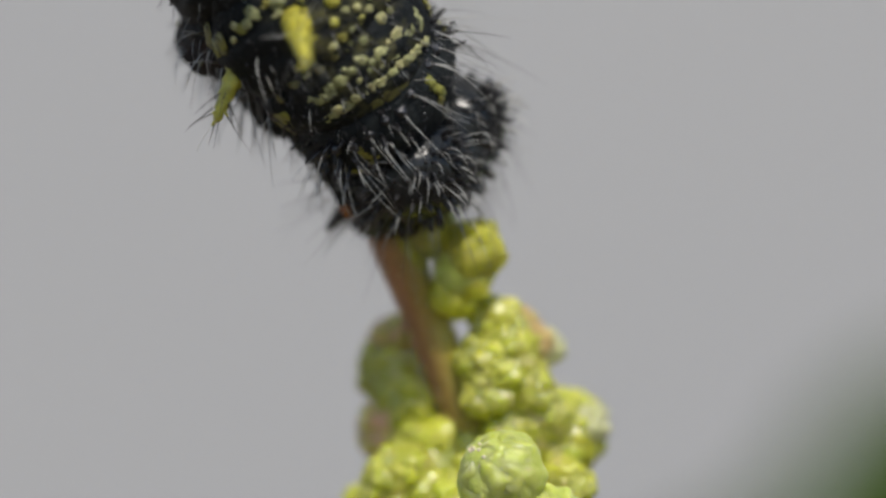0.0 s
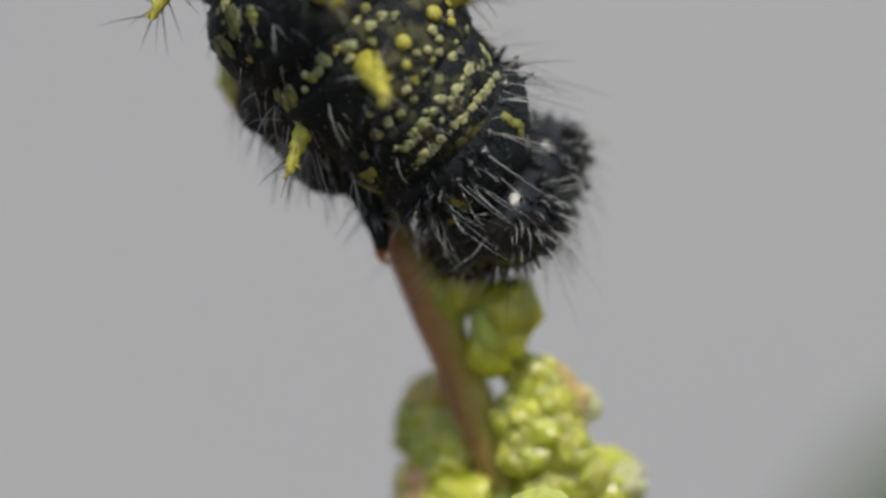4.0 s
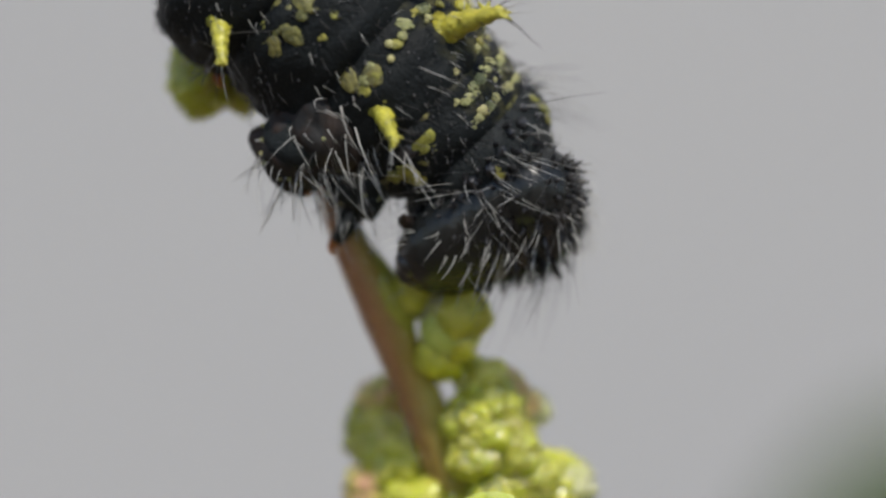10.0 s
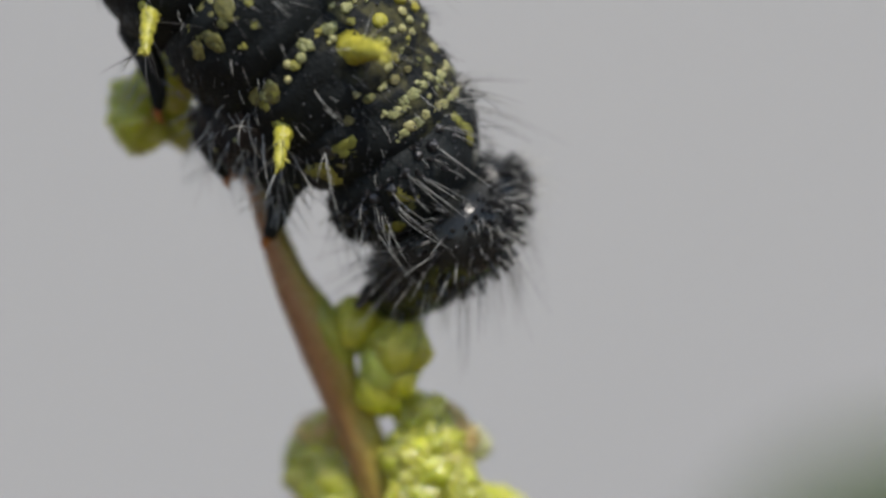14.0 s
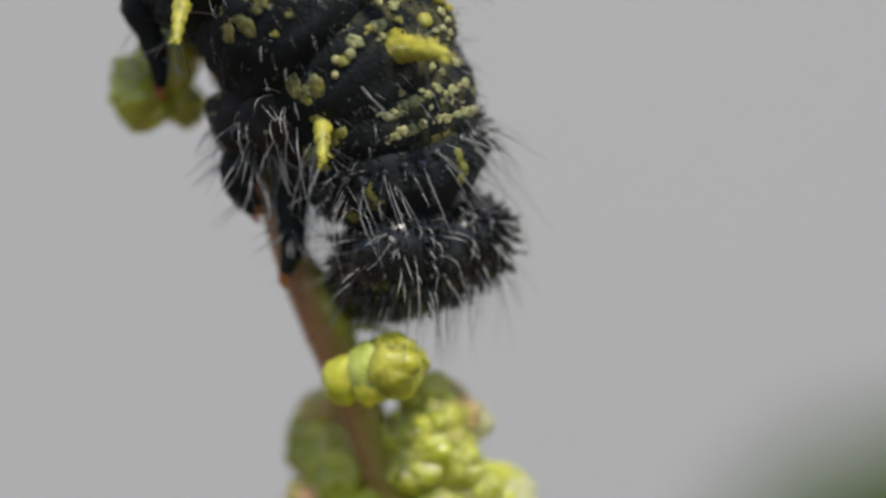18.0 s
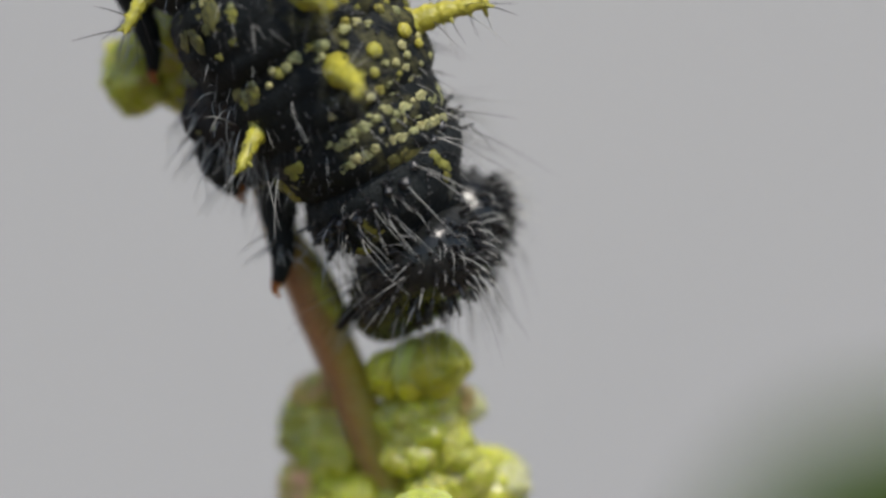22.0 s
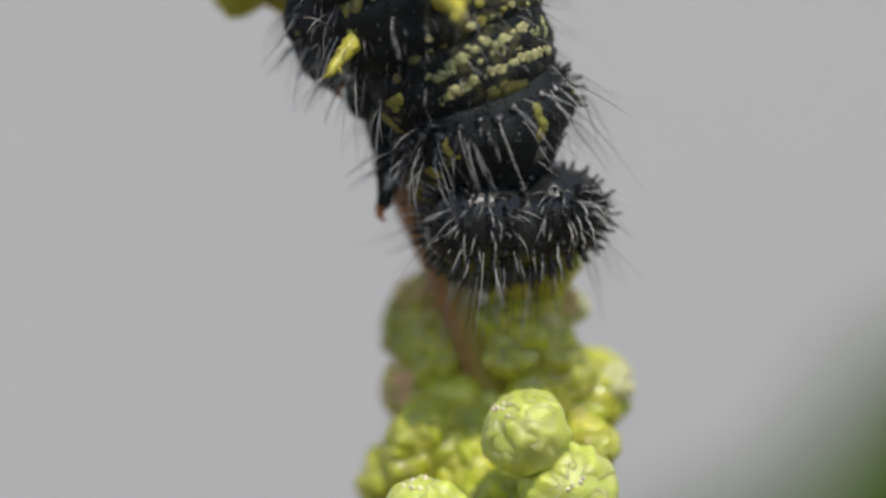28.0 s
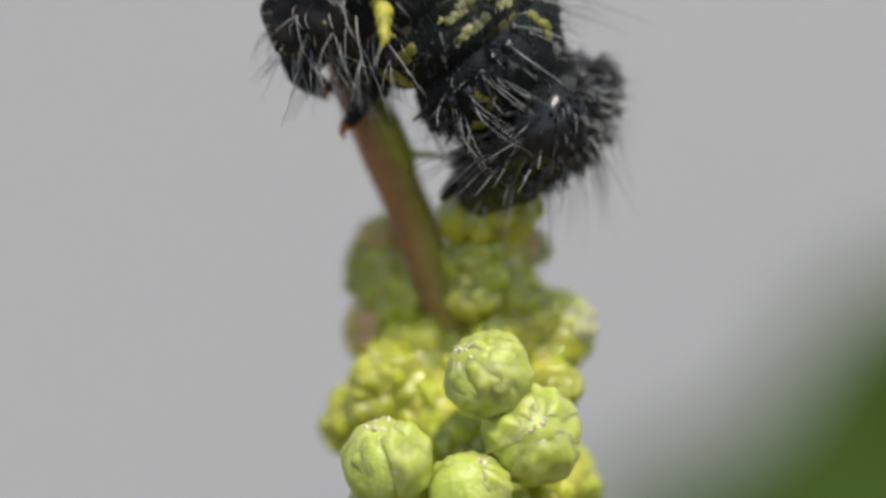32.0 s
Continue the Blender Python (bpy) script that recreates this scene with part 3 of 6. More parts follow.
class Segment:
    """A body ring; its z axis points to the tail, its -y axis up from the back. Angles run from the back, 0, to both sides."""

    def __init__(self, name, rx, ry, tab, mat, label="", folds=0.0, seed=1.0):
        self.rx, self.ry, self.tab = rx, ry, tab
        s = Shape()
        z1, z0 = tab[0][0], tab[-1][0]
        rows = []
        for i in range(31):
            z = z1 + (z0 - z1) * i / 30
            row = []
            for j in range(48):
                a = 360 * j / 48
                p = self.on(a, z)
                k = 1 + 0.05 * noise.noise(Vector((p.x, p.y, p.z)) * 0.02 + Vector((seed * 7, 0, 0))) + 0.02 * noise.noise(Vector((p.x, p.y, p.z * 2)) * 0.05 + Vector((seed * 3, 0, 0))) + folds * math.cos(z * 0.10 + 1.6 * noise.noise(Vector((p.x, p.y, p.z)) * 0.012 + Vector((0, seed * 5, 0))) + 0.6 * math.sin(radians(a * 2))) * (0.5 + 1.5 * noise.noise(Vector((p.x, p.y, p.z)) * 0.015 + Vector((0, 0, seed * 9))))
                row.append((p.x * k, p.y * k, p.z))
            rows.append(row)
        o, w = s.grid(rows)
        s.f.append(tuple(range(o, o + w)))
        s.f.append(tuple(range(o + 30 * w + w - 1, o + 30 * w - 1, -1)))
        self.ob = part(name, s.mesh(name, mat), caterpillar, None, label)
        self.setae, self.dark = Shape(), Shape()

    def on(self, a, z, lift=0.0):
        f = lerp_table(self.tab, z)
        a = radians(a)
        return Vector(((self.rx * f + lift) * math.sin(a), -(self.ry * f + lift) * math.cos(a), z))

    def normal(self, a, z):
        e = 2.0
        du = self.on(a + e, z) - self.on(a - e, z)
        dv = self.on(a, z + e) - self.on(a, z - e)
        n = du.cross(dv)
        if n.dot(Vector((math.sin(radians(a)), -math.cos(radians(a)), 0))) < 0:
            n = -n
        return n.normalized()

    def bristle(self, p, direction, length, r=2.4, droop=0.25, dark=False, stray=0.7):
        d = Vector(direction).normalized()
        side = Vector((hair.uniform(-stray, stray), hair.uniform(-stray, stray), hair.uniform(-1.9, -0.3))) * droop * 1.25
        pts = [Vector(p) + (d * t + side * t * t) * length for t in (0, 0.3, 0.6, 0.85, 1)]
        (self.dark if dark else self.setae).tube(pts, [r * 0.85, r * 0.72, r * 0.5, r * 0.3, r * 0.1], 4)

    def spine(self, a, z, length=34, lean=0.6, seta=90, wide=1.0, seta_r=2.4, odds=0.26):
        """A black horn stub that carries a pale bristle."""
        p, n = self.on(a, z), self.normal(a, z)
        d = (n + Vector((0, 0, -1)) * lean + Vector((hair.uniform(-1, 1), hair.uniform(-1, 1), hair.uniform(-1, 1))) * 0.16).normalized()
        part("spine", STUBS[hair.randrange(3)], self.ob, aim(p - d * 4, d, hair.uniform(0, 6)), size=(wide, wide, length / 36))
        if seta and hair.random() < odds:
            self.bristle(p + d * length * 0.7, d, seta * 0.7, seta_r * 0.85, 0.25, False, 0.35)

    def wart(self, a, z, r, mat, name="wart", stretch=1.0, lift=0.35, flat=0.6, shape=None):
        p, n = self.on(a, z), self.normal(a, z)
        m = aim(p + n * r * (lift - 0.35), n, hair.uniform(-0.3, 0.3) + radians(a))
        part(name, WARTS[mat.name][(hair.randrange(1, 3) if name == "patch" else hair.randrange(1, 6)) if shape is None else shape], self.ob, m, size=(r / 20 * stretch, r / 20, r / 20 * flat))

    def fuzz(self, count, z0, z1):
        """Short fine hairs scattered over the ring."""
        for _ in range(count):
            a, z = hair.uniform(-175, 175), hair.uniform(z0, z1)
            n = self.normal(a, z)
            self.bristle(self.on(a, z), n + Vector((hair.uniform(-0.6, 0.6), hair.uniform(-0.6, 0.6), -0.8)), hair.uniform(16, 42), 0.9, 0.2, dark=hair.random() < 0.75)

    def granules(self, count, z0, z1):
        """Tiny glossy grains that catch the sun."""
        s = Shape()
        for _ in range(count):
            a, z, r = hair.uniform(-175, 175), hair.uniform(z0, z1), hair.uniform(1.8, 3.2)
            s.ball(self.on(a, z, r * 0.4), (r, r, r), 6, 4, 0.0, 1.0)
        part("skin_grain", s.mesh("skin_grain", M_HORN), self.ob, None, "tiny glossy black grains", "stuff")

    def finish(self):
        if self.setae.v:
            part("setae", self.setae.mesh("setae", M_SETA), self.ob, None, "fine pale bristles", "stuff")
        if self.dark.v:
            part("setae", self.dark.mesh("setae", M_DARKSETA), self.ob, None, "fine dark bristles", "stuff")


def stub_mesh(k):
    s = Shape()
    pts = [(0, 0, 0), (0.5 * k, 0, 12), (0.8 * k, -0.5, 24), (1.2 * k, -0.5 * k, 36)]
    s.tube(pts, [6.2, 5.2, 4.2, 2.6], 7)
    return s.mesh("spine", M_SPINE)


def wart_mesh(mat, k):
    """A round bead for k = 0, an uneven lump for 1 and 2, else a clump of beads."""
    s, rng = Shape(), random.Random(k + 20)
    if k < 3:
        s.ball((0, 0, 0), (20, 20, 20), 14, 9, 0.1 if k == 0 else 0.45, 4.0 + k * 3.3)
    else:
        for i in range(k):
            q = 6.28 * (i + rng.uniform(-0.3, 0.3)) / k
            r = rng.uniform(9, 13)
            s.ball((math.cos(q) * 11, math.sin(q) * 11, rng.uniform(-4, 3)), (r, r, r * 1.1), 10, 7, 0.35, k + i * 2.3)
    return s.mesh("wart", mat)


STUBS = [stub_mesh(k) for k in range(3)]
WARTS = {m.name: [wart_mesh(m, k) for k in range(6)] for m in (M_YELLOW, M_PALE, M_OLIVE, M_DULL, M_ASH)}


def thorn_mesh():
    s = Shape()
    s.tube([(0, 0, 0), (0, 0, 13), (1, 0, 26)], [6.5, 4.8, 2.4], 6)
    return s.mesh("thorn", M_YELLOW)


THORN = thorn_mesh()


def scolus(seg, a, z, length, dark_tips=10, lean=0.15, thick=1.0):
    """A yellow branched spine: a fleshy knobbly stalk with side thorns that end in dark bristles."""
    p, n = seg.on(a, z), seg.normal(a, z)
    d = (n + Vector((0, 0, -lean))).normalized()
    s = Shape()
    bend = Vector((0, 0, -1)) * 0.12 * length
    along = [i / 12 for i in range(13)]
    s.tube([p - d * 12 + (d * length + bend * t) * t for t in along], [(23 - 14 * t + 2.4 * math.cos(t * 26) + (6 if t < 0.05 else 0)) * thick if t < 0.97 else 5 * thick for t in along], 10)
    part("scolus", s.mesh("scolus", M_YELLOW), seg.ob, None, "yellow branched spine with dark bristles")
    for i in range(dark_tips):
        t = 0.25 + 0.73 * i / dark_tips
        b = p - d * 12 + (d * length + bend * t) * t
        q = (Vector((hair.uniform(-1, 1), hair.uniform(-1, 1), hair.uniform(-1, 1))).normalized() + d * 0.9).normalized()
        part("thorn", THORN, seg.ob, aim(b, q), size=(thick * 0.9, thick * 0.9, thick * hair.uniform(0.7, 1.05)))
        seg.bristle(b + q * 17 * thick, q, hair.uniform(45, 95), 1.5, 0.1, dark=hair.random() < 0.75)


def tuft(seg, a, z, n=7, length=80, stub=True, spread=0.8, dark=0.2, lean=0.3):
    """A low black tubercle from which bristles radiate."""
    p, nn = seg.on(a, z), seg.normal(a, z)
    if stub:
        part("tubercle", TUBERCLE, seg.ob, aim(p - nn * 6, nn, hair.uniform(0, 6)), size=(1.0, 1.0, 0.75))
    for i in range(n):
        d = (nn + Vector((hair.uniform(-1, 1), hair.uniform(-1, 1), hair.uniform(-1, 1))) * spread + Vector((0, 0, -lean))).normalized()
        seg.bristle(p + nn * 8, d, length * hair.uniform(0.6, 1.25), hair.uniform(1.0, 1.6), 0.3, dark=hair.random() < dark)


def tubercle_mesh():
    s = Shape()
    s.ball((0, 0, 4), (17, 17, 15), 12, 8, 0.35, 2.2)
    return s.mesh("tubercle", M_HORN)


TUBERCLE = tubercle_mesh()

# head: two rounded glossy lobes parted by a cleft, rows of short spines down the face
LOBE_AT, LOBE_R = (66.0, -36.0, -20.0), (96.0, 80.0, 90.0)


class HeadShape(Segment):
    middle = [(100, -36), (20, -34), (-60, -12), (-130, 2), (-200, 14), (-300, 20)]

    def on(self, a, z, lift=0.0):
        """The outer skin: the farther of the lobe on that side and the narrowing face."""
        f = lerp_table(self.tab, z)
        a = (a + 180) % 360 - 180
        s, c = math.sin(radians(a)), -math.cos(radians(a))
        r = 1 / math.hypot(s / (self.rx * f), c / (self.ry * f))
        r *= 1 - 0.05 * math.exp(-(a / 12) ** 2)
        mid = lerp_table(self.middle, z)
        h = 1 - ((z - LOBE_AT[2]) / LOBE_R[2]) ** 2
        if h > 0:
            x0 = math.copysign(LOBE_AT[0], s)
            qa = (s / LOBE_R[0]) ** 2 + (c / LOBE_R[1]) ** 2
            y0 = LOBE_AT[1] - mid
            qb = -s * x0 / LOBE_R[0] ** 2 - c * y0 / LOBE_R[1] ** 2
            qc = (x0 / LOBE_R[0]) ** 2 + (y0 / LOBE_R[1]) ** 2 - h
            if qb * qb > qa * qc:
                r = max(r, (-qb + math.sqrt(qb * qb - qa * qc)) / qa)
        return Vector(((r + lift) * s, (r + lift) * c + mid, z))


s1 = HeadShape("head", 156, 106, [(46, 0.25), (34, 0.48), (20, 0.66), (4, 0.80), (-14, 0.90), (-34, 0.965), (-60, 0.985), (-95, 0.95), (-130, 0.885), (-165, 0.80), (-195, 0.71), (-220, 0.61), (-240, 0.49), (-254, 0.36), (-262, 0.2), (-265, 0.06)], M_HEAD, "glossy black two-lobed head ringed with short spines", 0.004, 1.0)
head = s1.ob
for sx in (-1, 1):
    s = Shape()
    s.ball((sx * LOBE_AT[0], LOBE_AT[1], LOBE_AT[2]), LOBE_R, 44, 30, 0.07, 3.0 + sx)
    part("lobe", s.mesh("lobe", M_HEAD), head, None, "rounded glossy lobe")
rows = ((62, 16, 13, 40, 0.0), (48, 12, 18, 48, -0.1), (32, 11, 22, 56, -0.1), (14, 10.5, 25, 62, 0.0), (-8, 10.5, 29, 70, 0.1), (-32, 10.5, 32, 70, 0.2), (-58, 11, 32, 66, 0.3), (-86, 12, 31, 60, 0.4), (-116, 13.5, 27, 54, 0.5), (-148, 16, 23, 46, 0.6), (-180, 20, 18, 36, 0.7))
for z, step, stub, seta, lean in rows:
    a = -165.0 + hair.uniform(0, 8)
    while a < 165:
        # the crown of each lobe stays bare, and so does the cleft
        bare = z > 40 and abs(abs(a) - 70) < 45 and hair.random() < 0.5
        if abs(a) > (20 if z > 0 else 6) and not bare:
            s1.spine(a + hair.uniform(-3, 3), z + hair.uniform(-9, 9), stub * hair.uniform(0.6, 1.1), lean + hair.uniform(-0.2, 0.2), seta * hair.uniform(0.5, 1.35), hair.uniform(0.6, 0.95), hair.uniform(1.3, 2.2), 0.42 if abs(a) < 120 else 0.25)
        a += step * hair.uniform(0.8, 1.2)
for sx in (-1, 1):
    for i in range(130):
        # over the crown of a lobe, thinning towards the neck
        e, q = math.sqrt(hair.uniform(0.02, 1.0)) * 1.0, hair.uniform(0, 2 * math.pi)
        d = Vector((math.sin(e) * math.cos(q), math.sin(e) * math.sin(q), math.cos(e)))
        if d.y > -0.05 or d.x * sx < -0.45:
            continue
        p = Vector((sx * LOBE_AT[0] + d.x * LOBE_R[0], LOBE_AT[1] + d.y * LOBE_R[1], LOBE_AT[2] + d.z * LOBE_R[2]))
        n = (d + Vector((hair.uniform(-0.2, 0.2), -0.25, -0.15))).normalized()
        k = hair.uniform(12, 24)
        part("spine", STUBS[hair.randrange(3)], head, aim(p - n * 4, n, hair.uniform(0, 6)), size=(0.7, 0.7, k / 36))
        if hair.random() < 0.42:
            s1.bristle(p + n * k * 0.7, n, hair.uniform(30, 64), hair.uniform(1.1, 1.7), 0.4, False, 0.35)
for i in range(110):
    a, z = hair.uniform(-160, 160), hair.uniform(-150, 5)
    s1.bristle(s1.on(a, z), s1.normal(a, z) + Vector((0, 0, -0.7)), hair.uniform(80, 140), 0.9, 0.2, dark=hair.random() < 0.8)
for sx in (-1, 1):
    s = Shape()
    s.ball((sx * 18, 26, -252), (22, 26, 20), 12, 8, 0.2, 2.0 * sx)
    part("jaw", s.mesh("jaw", M_HORN), head)
for sx in (-1, 1):
    s = Shape()
    s.tube([(sx * 62, 62, -206), (sx * 84, 66, -222), (sx * 104, 66, -228), (sx * 122, 64, -224)], [15, 12, 8, 3], 8)
    part("antenna", s.mesh("antenna", M_FLANK), head)
for i in range(26):
    a, z = hair.uniform(-120, 120), hair.uniform(-245, -195)
    s1.bristle(s1.on(a, z), s1.normal(a, z) + Vector((0, 0, -0.4)), hair.uniform(30, 60), 1.4, 0.25)
s1.granules(300, -170, 60)
s1.finish()


def ring_tab(h, neck=0.62):
    return [(h, neck), (h * 0.9, neck * 0.45 + 0.42), (h * 0.8, 0.84), (h * 0.67, 0.91), (h * 0.55, 0.95), (h * 0.38, 0.982), (h * 0.2, 1.0), (-h * 0.2, 1.0), (-h * 0.38, 0.982), (-h * 0.55, 0.95), (-h * 0.67, 0.91), (-h * 0.8, 0.84), (-h * 0.9, neck * 0.45 + 0.42), (-h, neck)]


def proleg(seg, c, r, count, mat):
    """A lobe above a leg, beset with pale bristles that stand on small pale knobs."""
    c = Vector(c)
    n = Vector((c.x - 20, c.y * 0.7, 0)).normalized()
    s = Shape()
    s.ball(c, (r, r, r * 1.25), 22, 16, 0.3, 6.1)
    part("side_lobe", s.mesh("side_lobe", mat), seg.ob, None, "rounded lobe with pale bristles")
    for i in range(count):
        d = (n * 0.55 + Vector((hair.uniform(-1, 1), hair.uniform(-1, 1), hair.uniform(-1, 1)))).normalized()
        if d.dot(n) > -0.1:
            p = c + Vector((d.x * r * 0.95, d.y * r, d.z * r * 1.15))
            seg.bristle(p, d + Vector((hair.uniform(-0.4, 0.4), hair.uniform(-0.4, 0.4), hair.uniform(-0.7, 0.1))), hair.uniform(30, 80), hair.uniform(0.9, 1.5), 0.5, dark=hair.random() < 0.25)
            if i % 2 == 0:
                part("wart", WARTS[M_PALE.name][0], seg.ob, aim(p, d), size=(0.22, 0.22, 0.2))


# prothorax: a crown of glossy tubercles with long curved bristles behind the head
s2 = Segment("prothorax", 160, 148, [(98, 0.62), (88, 0.74), (76, 0.85), (62, 0.93), (44, 0.98), (20, 1.0), (-8, 0.985), (-26, 0.93), (-40, 0.86), (-54, 0.77), (-68, 0.68), (-82, 0.60), (-96, 0.52), (-108, 0.42)], M_SKIN, "black ring with a crown of curved pale bristles", 0.024, 2.0)
prothorax = s2.ob
for z0, step, big in ((34, 12.5, 1.0), (8, 22, 0.7)):
    a = -118.0 + hair.uniform(0, 6)
    while a < 120:
        if abs(a) > 8:
            z = z0 + hair.uniform(-7, 7)
            p, n = s2.on(a, z), s2.normal(a, z)
            k = hair.uniform(0.42, 0.7) * big
            part("tubercle", TUBERCLE, prothorax, aim(p - n * 3, n, hair.uniform(0, 6)), size=(k, k, k))
            for i in range(2 if big == 1.0 and hair.random() < 0.35 else 1):
                s2.bristle(p + n * 9 * k, n * hair.uniform(0.6, 1.1) + Vector((hair.uniform(-0.4, 0.4), hair.uniform(-0.4, 0.4), -0.7)), hair.uniform(40, 80) * (0.6 + 0.4 * big), hair.uniform(1.2, 1.8), 0.75, hair.random() < 0.25, 0.5)
        a += step * hair.uniform(0.8, 1.2)
for z0 in (48, 22, -4):
    for sx in (-1, 1):
        a = 34.0 + hair.uniform(0, 8)
        while a < 135:
            s2.spine(a * sx, z0 + hair.uniform(-8, 8), hair.uniform(20, 34), hair.uniform(0.0, 0.5), 70, hair.uniform(0.7, 1.0), 1.5, 0.5)
            a += hair.uniform(9, 16)
for i in range(40):
    a, z = hair.uniform(-150, 150), hair.uniform(-40, 45)
    s2.bristle(s2.on(a, z), s2.normal(a, z) + Vector((hair.uniform(-0.4, 0.4), hair.uniform(-0.4, 0.4), -0.6)), hair.uniform(70, 130), hair.uniform(0.8, 1.1), 0.3, dark=hair.random() < 0.6)
for a, z, r, st in ((0, 16, 16, 0.6), (1, -6, 16, 0.6), (-1, -26, 13, 0.75)):
    s2.wart(a, z, r, M_DULL, "patch", st, 0.3, 0.3)
s2.wart(0, -60, 17, M_ASH, "patch", 1.0, 0.3, 0.35)
for a, z, r in ((-62, 8, 18), (-68, -12, 12), (-90, -26, 17), (-100, 0, 13), (62, 8, 18), (90, -26, 17)):
    s2.wart(a, z, r, M_DULL if r > 16 else M_OLIVE, "patch", 0.7 + hair.random() * 0.7, 0.3, 0.24)
proleg(s2, (-74, 104, 4), 46, 16, M_SKIN)
s2.fuzz(120, -80, 80)
s2.granules(300, -85, 85)
s2.finish()

# mesothorax: belts of pale beads across the back
s3 = Segment("mesothorax", 166, 164, ring_tab(105, 0.7), M_BACK, "black ring with belts of pale yellow beads", 0.024, 3.0)
mesothorax = s3.ob
for z0, arc, lo, hi, step, odds in ((-50, 44, 5.5, 9.5, 5.6, 0.9), (-8, 46, 7, 14, 7.6, 0.9), (-20, 44, 5, 8, 9.0, 0.5), (34, 50, 6, 11, 10.0, 0.75), (62, 46, 5, 9, 11.0, 0.6)):
    a = -arc + hair.uniform(-3, 3)
    while a < arc:
        if hair.random() < odds:
            jit = 3 if z0 == -50 else 9
            s3.wart(a, z0 + 8 * math.cos(radians(a * 2)) + hair.uniform(-jit, jit), hair.uniform(lo, hi), M_PALE if z0 < 20 else (M_OLIVE if hair.random() < 0.55 else M_PALE), "wart", hair.uniform(0.85, 1.6), 0.22, 0.5)
        a += step * hair.uniform(0.85, 1.2)
for a, z, r, st in ((4, -80, 25, 1.3), (-12, -76, 15, 1.0)):
    s3.wart(a, z, r, M_OLIVE, "patch", st, 0.3, 0.22)
for a in (-125, -88, 88, 125):
    tuft(s3, a, hair.uniform(-20, 20), 3, 80, True, 0.45, 0.3, 1.0)
for a, z, r, st in ((-76, -26, 25, 0.9), (-84, -44, 15, 1.0), (-98, -58, 19, 1.5), (-108, -44, 18, 0.8), (-120, -50, 15, 1.2), (-66, 14, 9, 1.0), (78, -26, 24, 0.9), (100, -58, 18, 1.4)):
    s3.wart(a, z, r, M_DULL if r > 17 else M_OLIVE, "patch", st, 0.3, 0.24)
proleg(s3, (-96, 142, -6), 60, 34, M_SKIN)
s3.fuzz(150, -80, 80)
s3.granules(300, -85, 85)
s3.finish()


def abdomen(name, rx, ry, seed, big, side, label, end=()):
    g = Segment(name, rx, ry, list(end) + ring_tab(118, 0.74), M_BACK, label, 0.02, seed)
    for sx in (-1, 1):
        scolus(g, 36 * sx, -10, big, 16, 0.22, 1.15)
        g.wart(36 * sx, -10, 27, M_YELLOW, "patch", 1.0, 0.2, 0.5, 0)
        g.wart(13 * sx, -12, 14.5, M_YELLOW, "wart", 1.0, 0.5, 0.8, 0)
        g.wart(20 * sx, -44, 9, M_YELLOW, "wart", 1.0, 0.5, 0.8, 0)
        g.wart(5 * sx, -50, 8, M_PALE, "wart", 1.0, 0.5, 0.8, 0)
        if side:
            scolus(g, side[0] * sx, side[1], side[2], 11, 0.35, 0.85)
        for a, z, r in ((86, 46, 19), (97, 64, 16), (112, 34, 17), (100, 18, 15), (108, 56, 15), (92, 28, 12), (104, 40, 13))[:2 if side and big == 138 else 7]:
            g.wart(a * sx + hair.uniform(-3, 3), z + hair.uniform(-6, 6), r, M_OLIVE, "patch", hair.uniform(0.9, 1.6), 0.3, 0.24)
        g.bristle(g.on(66 * sx, -6), g.normal(66 * sx, -6) + Vector((0, 0, -0.5)), 76, 1.5, 0.3)
    for z0, odds, lo, hi in ((-72, 0.6, 5, 9), (-34, 0.5, 5, 9), (26, 0.6, 6, 11), (50, 0.75, 8, 13), (76, 0.6, 6, 11)):
        a = -50.0 + hair.uniform(-4, 4)
        while a < 50:
            if hair.random() < odds:
                g.wart(a, z0 + hair.uniform(-9, 9), hair.uniform(lo, hi), M_PALE if hair.random() < 0.7 else M_DULL, "wart", hair.uniform(0.8, 1.5), 0.4, 0.65)
            a += hair.uniform(6.5, 10)
    for i in range(22):
        # loose clumps down the flank, thickest behind the side spines
        a, z = hair.choice((-1, 1)) * hair.gauss(84, 16), hair.gauss(40, 30)
        if abs(z) < 85:
            g.wart(a, z, hair.uniform(6, 13), M_DULL if hair.random() < 0.55 else M_PALE, "wart", hair.uniform(0.8, 1.6), 0.3, 0.4)
    for a, z, r in ((58, 48, 10), (66, 58, 8), (72, 40, 7)):
        for sx in (-1, 1):
            g.wart(a * sx, z, r, M_PALE, "wart", 1.0, 0.4, 0.7, 0)
    return g


